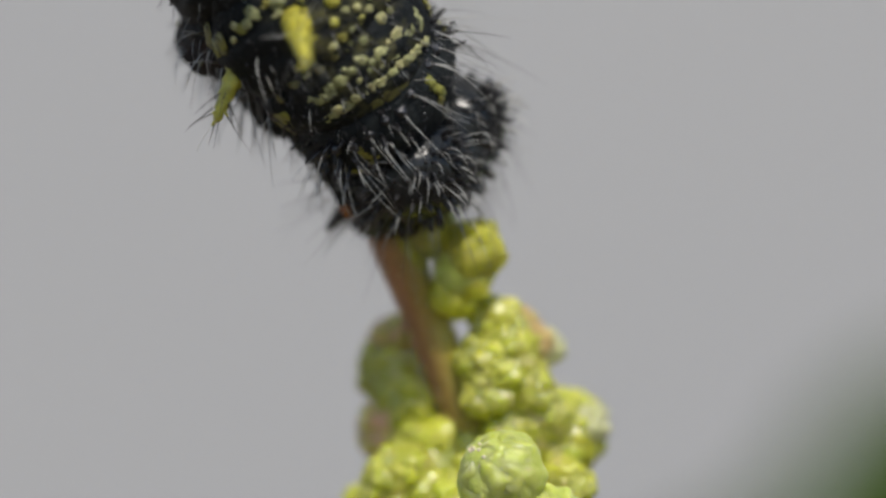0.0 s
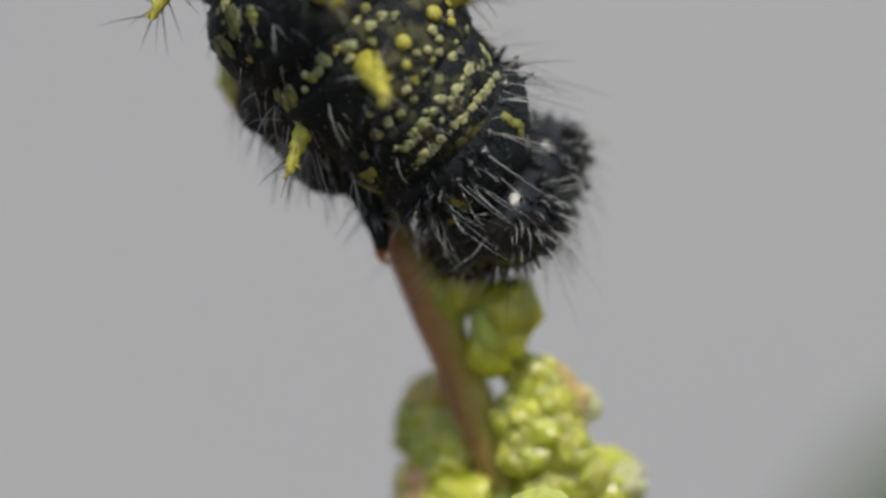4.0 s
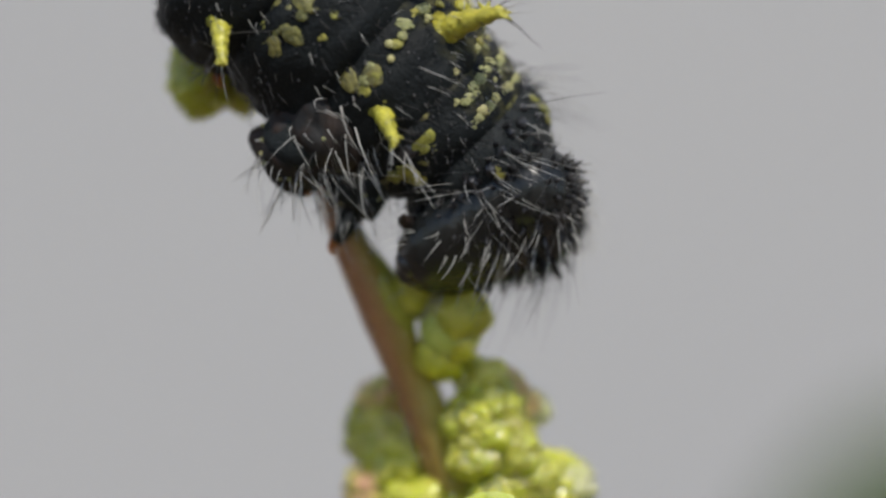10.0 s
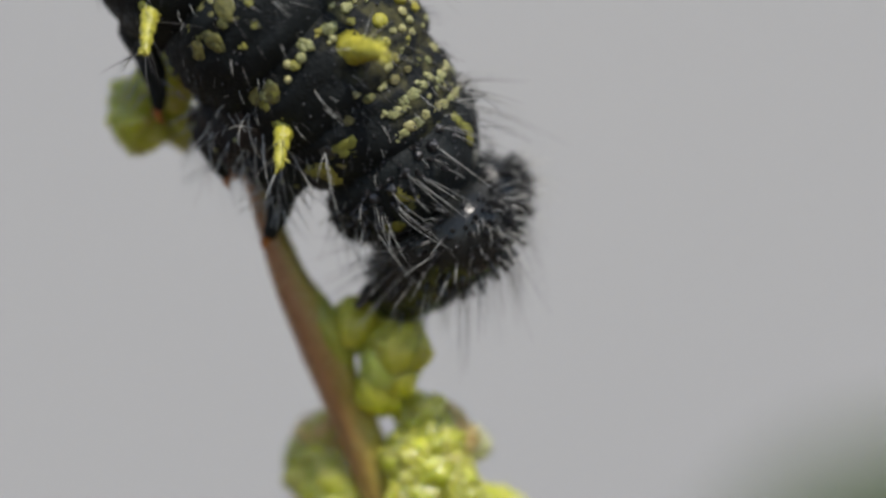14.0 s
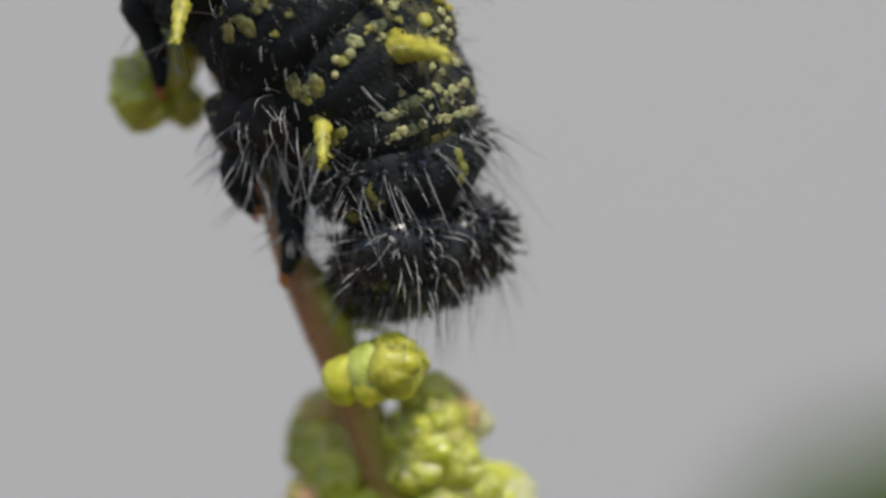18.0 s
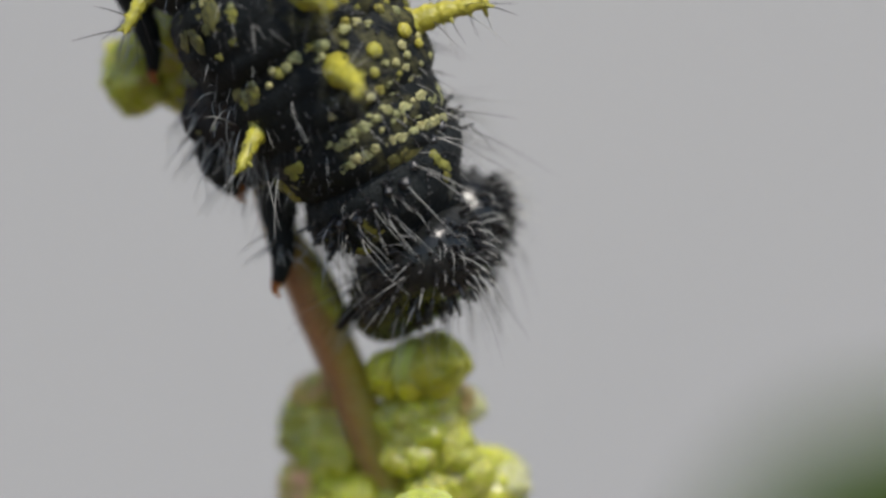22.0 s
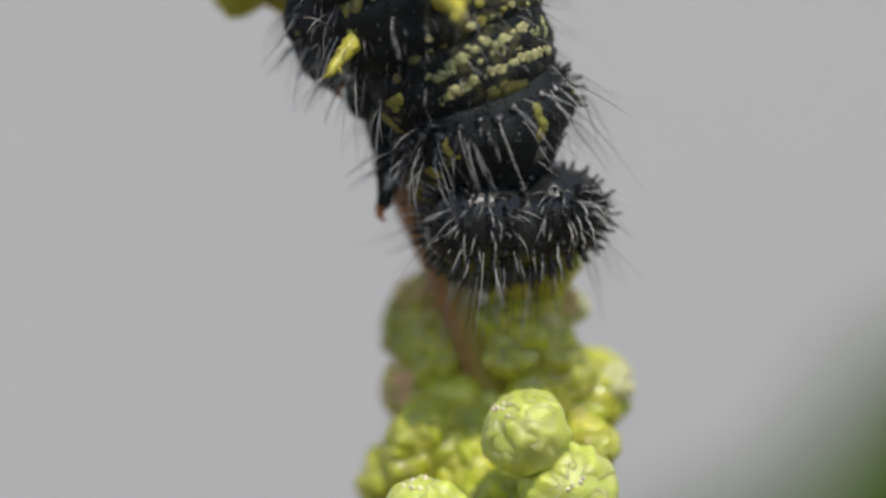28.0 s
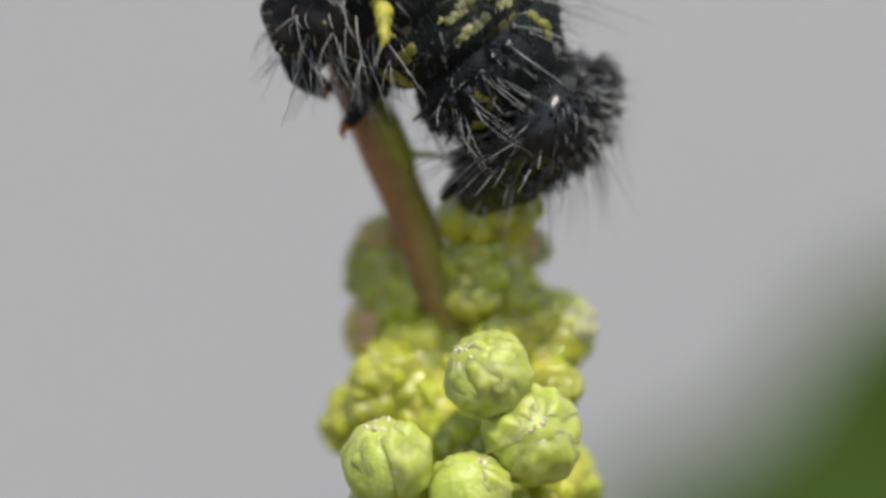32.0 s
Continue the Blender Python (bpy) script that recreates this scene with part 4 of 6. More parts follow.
s4 = abdomen("metathorax", 186, 184, 4.0, 138, (98, -14, 92), "black ring with yellow branched spines and pale warts")
s5 = abdomen("abdomen_segment", 201, 200, 5.0, 140, None, "black ring with yellow branched spines and pale warts")
s6 = abdomen("abdomen_segment", 207, 209, 6.0, 150, (125, -30, 95), "rounded black tail end with yellow branched spines", ((230, 0.08), (222, 0.28), (205, 0.45), (180, 0.58), (150, 0.68)))
for g, z in ((s4, 40), (s5, 60), (s6, 40)):
    if g is s4:
        proleg(g, (-108, 128, 34), 66, 22, M_FLANK)
        proleg(g, (-90, 194, 52), 60, 34, M_FLANK)
        for i in range(24):
            a, z = -hair.uniform(108, 150), hair.uniform(-60, 80)
            g.bristle(g.on(a, z), g.normal(a, z) + Vector((hair.uniform(-0.7, 0.7), hair.uniform(-0.7, 0.7), hair.uniform(-0.8, 0.3))), hair.uniform(60, 125), hair.uniform(1.2, 1.9), 0.25, dark=hair.random() < 0.35)
    g.fuzz(170, -90, 90)
    g.granules(280, -95, 95)
    g.finish()
metathorax, abdomen_one, abdomen_two = s4.ob, s5.ob, s6.ob


def leg(length, wide, hip=1.0, bow=9):
    """A jointed leg; the claw is at the origin, the hip up the z axis."""
    s = Shape()
    pts = [(0, 0, 16), (bow * 0.6, 0, 34), (bow, 0, 58), (bow * 0.9, 0, 84), (bow * 0.6, 0, 112), (bow * 0.2, 0, 140), (0, 0, length), (0, 0, length + 20), (0, 0, length + 38)]
    s.tube(pts, [w * wide for w in (10, 13, 17, 21 * (1 + (hip - 1) * 0.5), 21 * hip, 28 * hip, 33 * hip, 26 * hip, 8)], 14)
    ob = part("leg", s.mesh("leg", M_SKIN), caterpillar, None, "dark jointed leg")
    h = Shape()
    for i in range(14 if hip == 1.0 else 34):
        z = hair.uniform(30, length * (0.8 if hip == 1.0 else 1.0))
        q = hair.uniform(0, 6.28)
        d = Vector((math.cos(q), math.sin(q), -0.6))
        r = wide * (14 if hip == 1.0 or z < 80 else 28 * hip)
        p = Vector((5, 0, z)) + Vector((d.x, d.y, 0)) * r
        e = d * hair.uniform(40, 60 if hip == 1.0 else 90)
        h.tube([p, p + e * 0.5, p + e + Vector((0, 0, -8))], [1.9, 1.4, 0.4], 4)
    part("setae", h.mesh("setae", M_SETA), ob, None, "fine pale bristles", "stuff")
    c = Shape()
    c.tube([(3, 0, 26), (-3, 0, 12), (-4, 0, 0), (6, 0, -10)], [11 * wide, 9 * wide, 6, 2], 8)
    part("claw", c.mesh("claw", M_ORANGE), ob, None, "orange claw")
    return ob


leg_middle, leg_front, leg_hind = leg(165, 1.7, 1.2, -30), leg(225, 1.2), leg(165, 1.1)


def motions():
    walk(head, [
        (0, pose(0.002322, -0.001213, 0.000171, 40.7, -34.9, 54.5)),
        (0.5, pose(0.002418, -0.001430, 0.000078, 37.4, -29.6, 46.0)),
        (1, pose(0.001355, -0.001765, -0.001392, 56.2, -19.1, 32.7)),
        (1.5, pose(0.002372, -0.001363, 0.000134, 20.6, -44.3, 69.5)),
        (2, pose(0.003415, -0.001010, 0.000825, 18.3, -42.0, 76.0)),
        (2.5, pose(0.003436, -0.000791, 0.001021, 2.0, -42.4, 93.2)),
        (4.5, pose(0.003430, -0.001166, 0.000318, 50.2, -35.1, 57.4)),
        (5, pose(0.003565, -0.001237, 0.000235, 53.8, -33.1, 57.8)),
        (5.5, pose(0.003003, -0.001353, -0.000007, 60.4, -27.0, 40.7)),
        (6, pose(0.002672, -0.001216, 0.000260, 51.6, -37.1, 48.4)),
        (6.5, pose(0.002304, -0.001125, 0.000421, 50.3, -33.6, 47.1)),
        (7, pose(0.002538, -0.001252, 0.000456, 49.7, -35.5, 48.7)),
        (7.5, pose(0.003414, -0.001680, -0.000546, 50.7, -13.7, 31.6)),
        (8, pose(0.004627, -0.000951, 0.000411, 36.0, -28.0, 65.1)),
        (8.5, pose(0.004614, -0.000709, 0.000903, 28.4, -19.2, 87.2)),
        (9, pose(0.005096, -0.000704, 0.000799, 40.3, -5.8, 88.0)),
        (9.5, pose(0.004753, -0.000815, 0.000330, 42.9, 16.2, 86.6)),
        (10, pose(0.004839, -0.000745, 0.000209, 48.3, 23.3, 88.5)),
        (10.5, pose(0.004568, -0.001143, 0.000214, 49.9, 34.7, 91.0)),
        (11, pose(0.004311, -0.000809, 0.000668, 53.8, 5.5, 69.3)),
        (11.5, pose(0.003710, -0.001668, 0.000380, 44.1, 43.2, 99.0)),
        (12, pose(0.004034, -0.000854, 0.000852, 44.4, -18.6, 69.4)),
        (12.5, pose(0.004209, -0.001087, 0.000509, 58.7, 19.3, 70.9)),
        (13, pose(0.004077, -0.000748, 0.000786, 49.7, -33.9, 79.7)),
        (13.5, pose(0.004095, -0.000903, 0.000644, 56.8, -27.4, 57.4)),
        (14, pose(0.004698, -0.000926, 0.000827, 31.2, -24.1, 74.4)),
        (14.5, pose(0.004979, -0.001164, -0.000108, 33.2, 50.6, 101.3)),
        (16.5, pose(0.005319, -0.001391, 0.000049, 26.8, 45.6, 90.6)),
        (17, pose(0.005052, -0.001493, 0.000272, 22.7, 42.9, 88.1)),
        (17.5, pose(0.004960, -0.000985, 0.000482, 31.0, -1.7, 61.5)),
        (18, pose(0.003937, -0.001300, -0.000234, 49.4, -7.1, 35.3)),
        (18.5, pose(0.004414, -0.000946, -0.000055, 47.3, -3.7, 62.2)),
        (19, pose(0.004457, -0.001552, -0.000134, 40.1, 35.2, 87.2)),
        (19.5, pose(0.004419, -0.001173, 0.000004, 54.4, 6.5, 49.3)),
        (20, pose(0.004991, -0.001061, -0.000152, -4.2, 34.2, 81.5)),
        (20.5, pose(0.004806, -0.001390, -0.000414, 11.4, 19.3, 61.5)),
        (21, pose(0.003298, -0.001723, -0.001593, 56.6, -12.2, 20.7)),
        (21.5, pose(0.003711, -0.001608, -0.001553, 52.7, -21.1, 33.3)),
        (22, pose(0.004308, -0.001298, -0.000493, 31.9, -26.1, 65.5)),
        (22.5, pose(0.004263, -0.001418, -0.000700, 42.1, -30.4, 54.7)),
        (23, pose(0.004145, -0.001351, -0.000778, 46.0, -21.6, 56.8)),
        (23.5, pose(0.003900, -0.001358, -0.000653, 38.5, -23.5, 59.2)),
        (24, pose(0.003980, -0.001356, -0.000956, 45.9, -26.1, 51.0)),
        (24.5, pose(0.003965, -0.001489, -0.000966, 50.4, -24.8, 50.1)),
        (25, pose(0.003474, -0.001460, -0.001079, 57.8, -28.0, 42.7)),
        (25.5, pose(0.003532, -0.001287, -0.000635, 52.3, -28.9, 51.1)),
        (27.5, pose(0.004162, -0.001752, -0.001522, 43.8, -7.7, 22.8)),
        (28, pose(0.003721, -0.001858, -0.002153, 54.2, -6.1, 16.4)),
        (28.5, pose(0.004063, -0.001814, -0.001904, 39.8, -16.8, 31.3)),
        (29, pose(0.003940, -0.001722, -0.001963, 43.0, -21.3, 43.5)),
        (29.5, pose(0.003647, -0.001725, -0.001677, 45.3, -25.5, 40.8)),
        (30, pose(0.004429, -0.001157, -0.000908, 25.9, -35.6, 74.0)),
        (30.5, pose(0.004702, -0.000963, -0.000513, 18.3, -33.0, 87.8)),
        (31, pose(0.004554, -0.001051, -0.000675, 24.9, -20.4, 89.4)),
        (31.5, pose(0.005026, -0.000874, -0.000150, -4.7, -8.8, 83.9)),
        (32, pose(0.005298, -0.001119, -0.001170, 31.7, -17.1, 72.7)),
    ])
    walk(prothorax, [
        (0, pose(0.001382, -0.001672, 0.000961, -4.1, -53.3, 43.4)),
        (0.5, pose(0.001410, -0.001726, 0.000891, -8.6, -53.0, 40.7)),
        (1, pose(0.000673, -0.002020, -0.000236, 8.9, -33.7, 17.2)),
        (1.5, pose(0.001065, -0.001756, 0.000501, -55.7, -60.9, 81.3)),
        (2, pose(0.002176, -0.001446, 0.001270, -44.7, -58.6, 77.0)),
        (2.5, pose(0.002288, -0.001409, 0.001291, -46.1, -65.0, 87.6)),
        (4.5, pose(0.002388, -0.001604, 0.001167, -17.4, -53.2, 51.7)),
        (5, pose(0.002615, -0.001618, 0.001223, -20.7, -42.7, 57.0)),
        (5.5, pose(0.002154, -0.001668, 0.001084, -8.5, -41.1, 42.1)),
        (6, pose(0.001658, -0.001623, 0.001124, -16.0, -51.7, 50.2)),
        (6.5, pose(0.001374, -0.001575, 0.001257, -8.0, -52.6, 47.8)),
        (7, pose(0.001509, -0.001619, 0.001322, -15.9, -51.2, 48.1)),
        (7.5, pose(0.002537, -0.001777, 0.000607, -9.3, -40.6, 34.0)),
        (8, pose(0.003472, -0.001315, 0.000972, -42.0, -58.2, 74.2)),
        (8.5, pose(0.003505, -0.001095, 0.001371, -49.2, -52.9, 83.5)),
        (9, pose(0.003978, -0.000976, 0.001351, -53.8, -49.9, 84.4)),
        (9.5, pose(0.003727, -0.000911, 0.001042, -48.3, -28.9, 87.3)),
        (10, pose(0.003890, -0.000864, 0.000945, -45.3, -33.2, 87.8)),
        (10.5, pose(0.003621, -0.000985, 0.001030, -45.0, -12.1, 86.1)),
        (11, pose(0.003631, -0.000969, 0.001577, -15.9, -36.6, 61.5)),
        (11.5, pose(0.003021, -0.001059, 0.001320, -26.2, 25.2, 86.2)),
        (12, pose(0.003407, -0.000972, 0.001830, -13.7, -20.5, 64.9)),
        (12.5, pose(0.003489, -0.000955, 0.001443, -32.2, -19.0, 74.0)),
        (13, pose(0.003442, -0.001047, 0.001752, -15.1, -22.3, 69.1)),
        (13.5, pose(0.003453, -0.001102, 0.001705, -12.7, -25.2, 56.9)),
        (14, pose(0.003612, -0.001169, 0.001591, -32.7, -41.2, 65.9)),
        (14.5, pose(0.003824, -0.000983, 0.000639, -46.7, -1.6, 89.4)),
        (16.5, pose(0.004255, -0.000942, 0.000749, -43.4, 27.1, 94.8)),
        (17, pose(0.004012, -0.000975, 0.000954, -41.0, 31.0, 93.2)),
        (17.5, pose(0.003944, -0.001065, 0.001016, -47.6, -40.5, 80.7)),
        (18, pose(0.003433, -0.001283, 0.000891, -4.3, -22.7, 43.7)),
        (18.5, pose(0.003629, -0.001055, 0.000836, -24.2, -31.5, 67.3)),
        (19, pose(0.003648, -0.001001, 0.000736, -29.4, 25.6, 92.6)),
        (19.5, pose(0.003616, -0.001040, 0.000908, -35.2, -26.9, 64.1)),
        (20, pose(0.003746, -0.000872, 0.000428, -50.9, 6.8, 88.6)),
        (20.5, pose(0.003726, -0.001152, 0.000351, -39.6, -19.8, 70.3)),
        (21, pose(0.002834, -0.001886, -0.000322, 6.2, -24.5, 25.7)),
        (21.5, pose(0.002942, -0.001826, -0.000283, 1.5, -33.2, 30.0)),
        (22, pose(0.003295, -0.001609, 0.000351, -14.7, -46.2, 47.3)),
        (22.5, pose(0.003389, -0.001662, 0.000313, -12.5, -35.5, 47.0)),
        (23, pose(0.003334, -0.001588, 0.000295, -9.5, -34.7, 46.4)),
        (23.5, pose(0.003125, -0.001596, 0.000414, -4.0, -31.7, 42.9)),
        (24, pose(0.003191, -0.001613, 0.000101, -7.6, -34.9, 45.8)),
        (24.5, pose(0.003226, -0.001730, 0.000128, -6.1, -31.9, 42.3)),
        (25, pose(0.002604, -0.001692, 0.000045, -10.3, -37.5, 38.8)),
        (25.5, pose(0.002708, -0.001633, 0.000359, -7.7, -39.3, 46.0)),
        (27.5, pose(0.003475, -0.001791, -0.000277, -6.1, -32.1, 39.5)),
        (28, pose(0.003225, -0.001856, -0.000679, -5.6, -21.3, 37.2)),
        (28.5, pose(0.003249, -0.001843, -0.000591, -9.7, -29.9, 40.1)),
        (29, pose(0.002997, -0.001876, -0.000704, -7.8, -35.5, 36.6)),
        (29.5, pose(0.002694, -0.001890, -0.000470, -8.6, -37.1, 35.6)),
        (30, pose(0.003221, -0.001478, -0.000159, -29.9, -47.9, 59.2)),
        (30.5, pose(0.003504, -0.001408, 0.000072, -38.0, -49.6, 72.9)),
        (31, pose(0.003367, -0.001374, 0.000046, -35.7, -45.6, 65.0)),
        (31.5, pose(0.003735, -0.001081, 0.000377, -37.9, -44.9, 65.0)),
        (32, pose(0.004147, -0.001321, -0.000375, -33.1, -45.6, 59.3)),
    ])
    walk(mesothorax, [
        (0, pose(0.000462, -0.002280, 0.001968, 12.8, -38.0, 13.1)),
        (0.5, pose(0.000327, -0.002248, 0.001847, 3.5, -46.7, 20.7)),
        (1, pose(-0.000047, -0.002381, 0.001063, 4.9, -26.8, 8.9)),
        (1.5, pose(-0.000182, -0.002133, 0.001204, -10.3, -44.2, 25.1)),
        (2, pose(0.000968, -0.001953, 0.002058, -11.5, -45.5, 38.7)),
        (2.5, pose(0.001171, -0.002041, 0.002025, -6.5, -44.6, 35.0)),
        (4.5, pose(0.001261, -0.002118, 0.002143, 1.9, -45.5, 23.5)),
        (5, pose(0.001605, -0.002049, 0.002349, -2.1, -39.0, 29.1)),
        (5.5, pose(0.001245, -0.002080, 0.002299, 1.1, -35.2, 24.2)),
        (6, pose(0.000593, -0.002143, 0.002126, 5.4, -43.1, 20.5)),
        (6.5, pose(0.000454, -0.002163, 0.002302, 6.8, -37.0, 23.1)),
        (7, pose(0.000454, -0.002106, 0.002344, 5.5, -41.2, 19.2)),
        (7.5, pose(0.001471, -0.002081, 0.001800, -4.7, -41.4, 23.2)),
        (8, pose(0.002259, -0.001730, 0.001807, -13.3, -41.1, 36.6)),
        (8.5, pose(0.002450, -0.001450, 0.002289, -18.4, -26.0, 53.4)),
        (9, pose(0.002736, -0.001276, 0.002178, -24.6, -33.7, 51.3)),
        (9.5, pose(0.002627, -0.001115, 0.002059, -31.3, -12.7, 76.8)),
        (10, pose(0.002740, -0.001141, 0.001919, -32.8, -21.7, 68.9)),
        (10.5, pose(0.002523, -0.001062, 0.002108, -34.9, -11.5, 79.4)),
        (11, pose(0.002994, -0.001323, 0.002829, -1.9, -18.3, 47.9)),
        (11.5, pose(0.002240, -0.000730, 0.002526, -34.4, 3.0, 94.2)),
        (12, pose(0.002897, -0.001177, 0.003184, -0.7, -16.6, 42.6)),
        (12.5, pose(0.002545, -0.001021, 0.002639, -25.3, -15.9, 66.5)),
        (13, pose(0.002943, -0.001241, 0.003120, -3.2, -12.6, 52.1)),
        (13.5, pose(0.002837, -0.001317, 0.003063, -5.1, -19.9, 41.9)),
        (14, pose(0.002647, -0.001446, 0.002745, -18.5, -23.1, 58.7)),
        (14.5, pose(0.002628, -0.000984, 0.001738, -42.1, -5.2, 85.2)),
        (16.5, pose(0.003095, -0.000723, 0.001769, -45.2, 9.8, 97.9)),
        (17, pose(0.002902, -0.000692, 0.001975, -42.5, 10.9, 99.5)),
        (17.5, pose(0.002861, -0.001143, 0.001958, -34.2, 1.0, 80.1)),
        (18, pose(0.002946, -0.001430, 0.002312, -6.9, -13.9, 44.0)),
        (18.5, pose(0.002812, -0.001185, 0.002060, -22.4, -8.6, 68.4)),
        (19, pose(0.002788, -0.000714, 0.001945, -33.3, 5.0, 94.9)),
        (19.5, pose(0.002606, -0.001023, 0.002054, -32.4, -8.4, 74.5)),
        (20, pose(0.002555, -0.000812, 0.001518, -42.9, 2.4, 94.0)),
        (20.5, pose(0.002662, -0.001168, 0.001549, -32.3, -13.5, 72.2)),
        (21, pose(0.002249, -0.002174, 0.001095, -2.5, -23.3, 21.4)),
        (21.5, pose(0.002172, -0.002142, 0.001157, -3.3, -25.7, 23.8)),
        (22, pose(0.002461, -0.001939, 0.001549, -6.2, -24.3, 30.0)),
        (22.5, pose(0.002673, -0.001937, 0.001621, -7.9, -21.3, 39.1)),
        (23, pose(0.002642, -0.001953, 0.001628, -0.7, -24.0, 36.7)),
        (23.5, pose(0.002602, -0.001922, 0.001822, 1.2, -16.1, 32.6)),
        (24, pose(0.002516, -0.001958, 0.001430, -2.1, -22.5, 33.8)),
        (24.5, pose(0.002628, -0.001993, 0.001495, -6.5, -17.8, 38.6)),
        (25, pose(0.001778, -0.002000, 0.001360, -2.4, -27.3, 30.6)),
        (25.5, pose(0.002048, -0.001984, 0.001659, -3.9, -19.0, 38.1)),
        (27.5, pose(0.002570, -0.002060, 0.001096, -6.4, -32.5, 23.3)),
        (28, pose(0.002535, -0.002012, 0.000856, -7.3, -23.5, 25.4)),
        (28.5, pose(0.002408, -0.002034, 0.000863, -11.0, -26.2, 29.3)),
        (29, pose(0.002105, -0.002095, 0.000722, -7.3, -26.9, 20.9)),
        (29.5, pose(0.001758, -0.002090, 0.000884, -7.1, -30.4, 16.7)),
        (30, pose(0.002166, -0.001771, 0.000984, -9.6, -28.9, 32.8)),
        (30.5, pose(0.002461, -0.001786, 0.001137, -14.0, -26.7, 47.0)),
        (31, pose(0.002322, -0.001631, 0.001174, -13.0, -26.7, 39.3)),
        (31.5, pose(0.002540, -0.001300, 0.001435, -40.6, -18.8, 72.7)),
        (32, pose(0.003063, -0.001557, 0.000737, -17.2, -29.3, 43.1)),
    ])
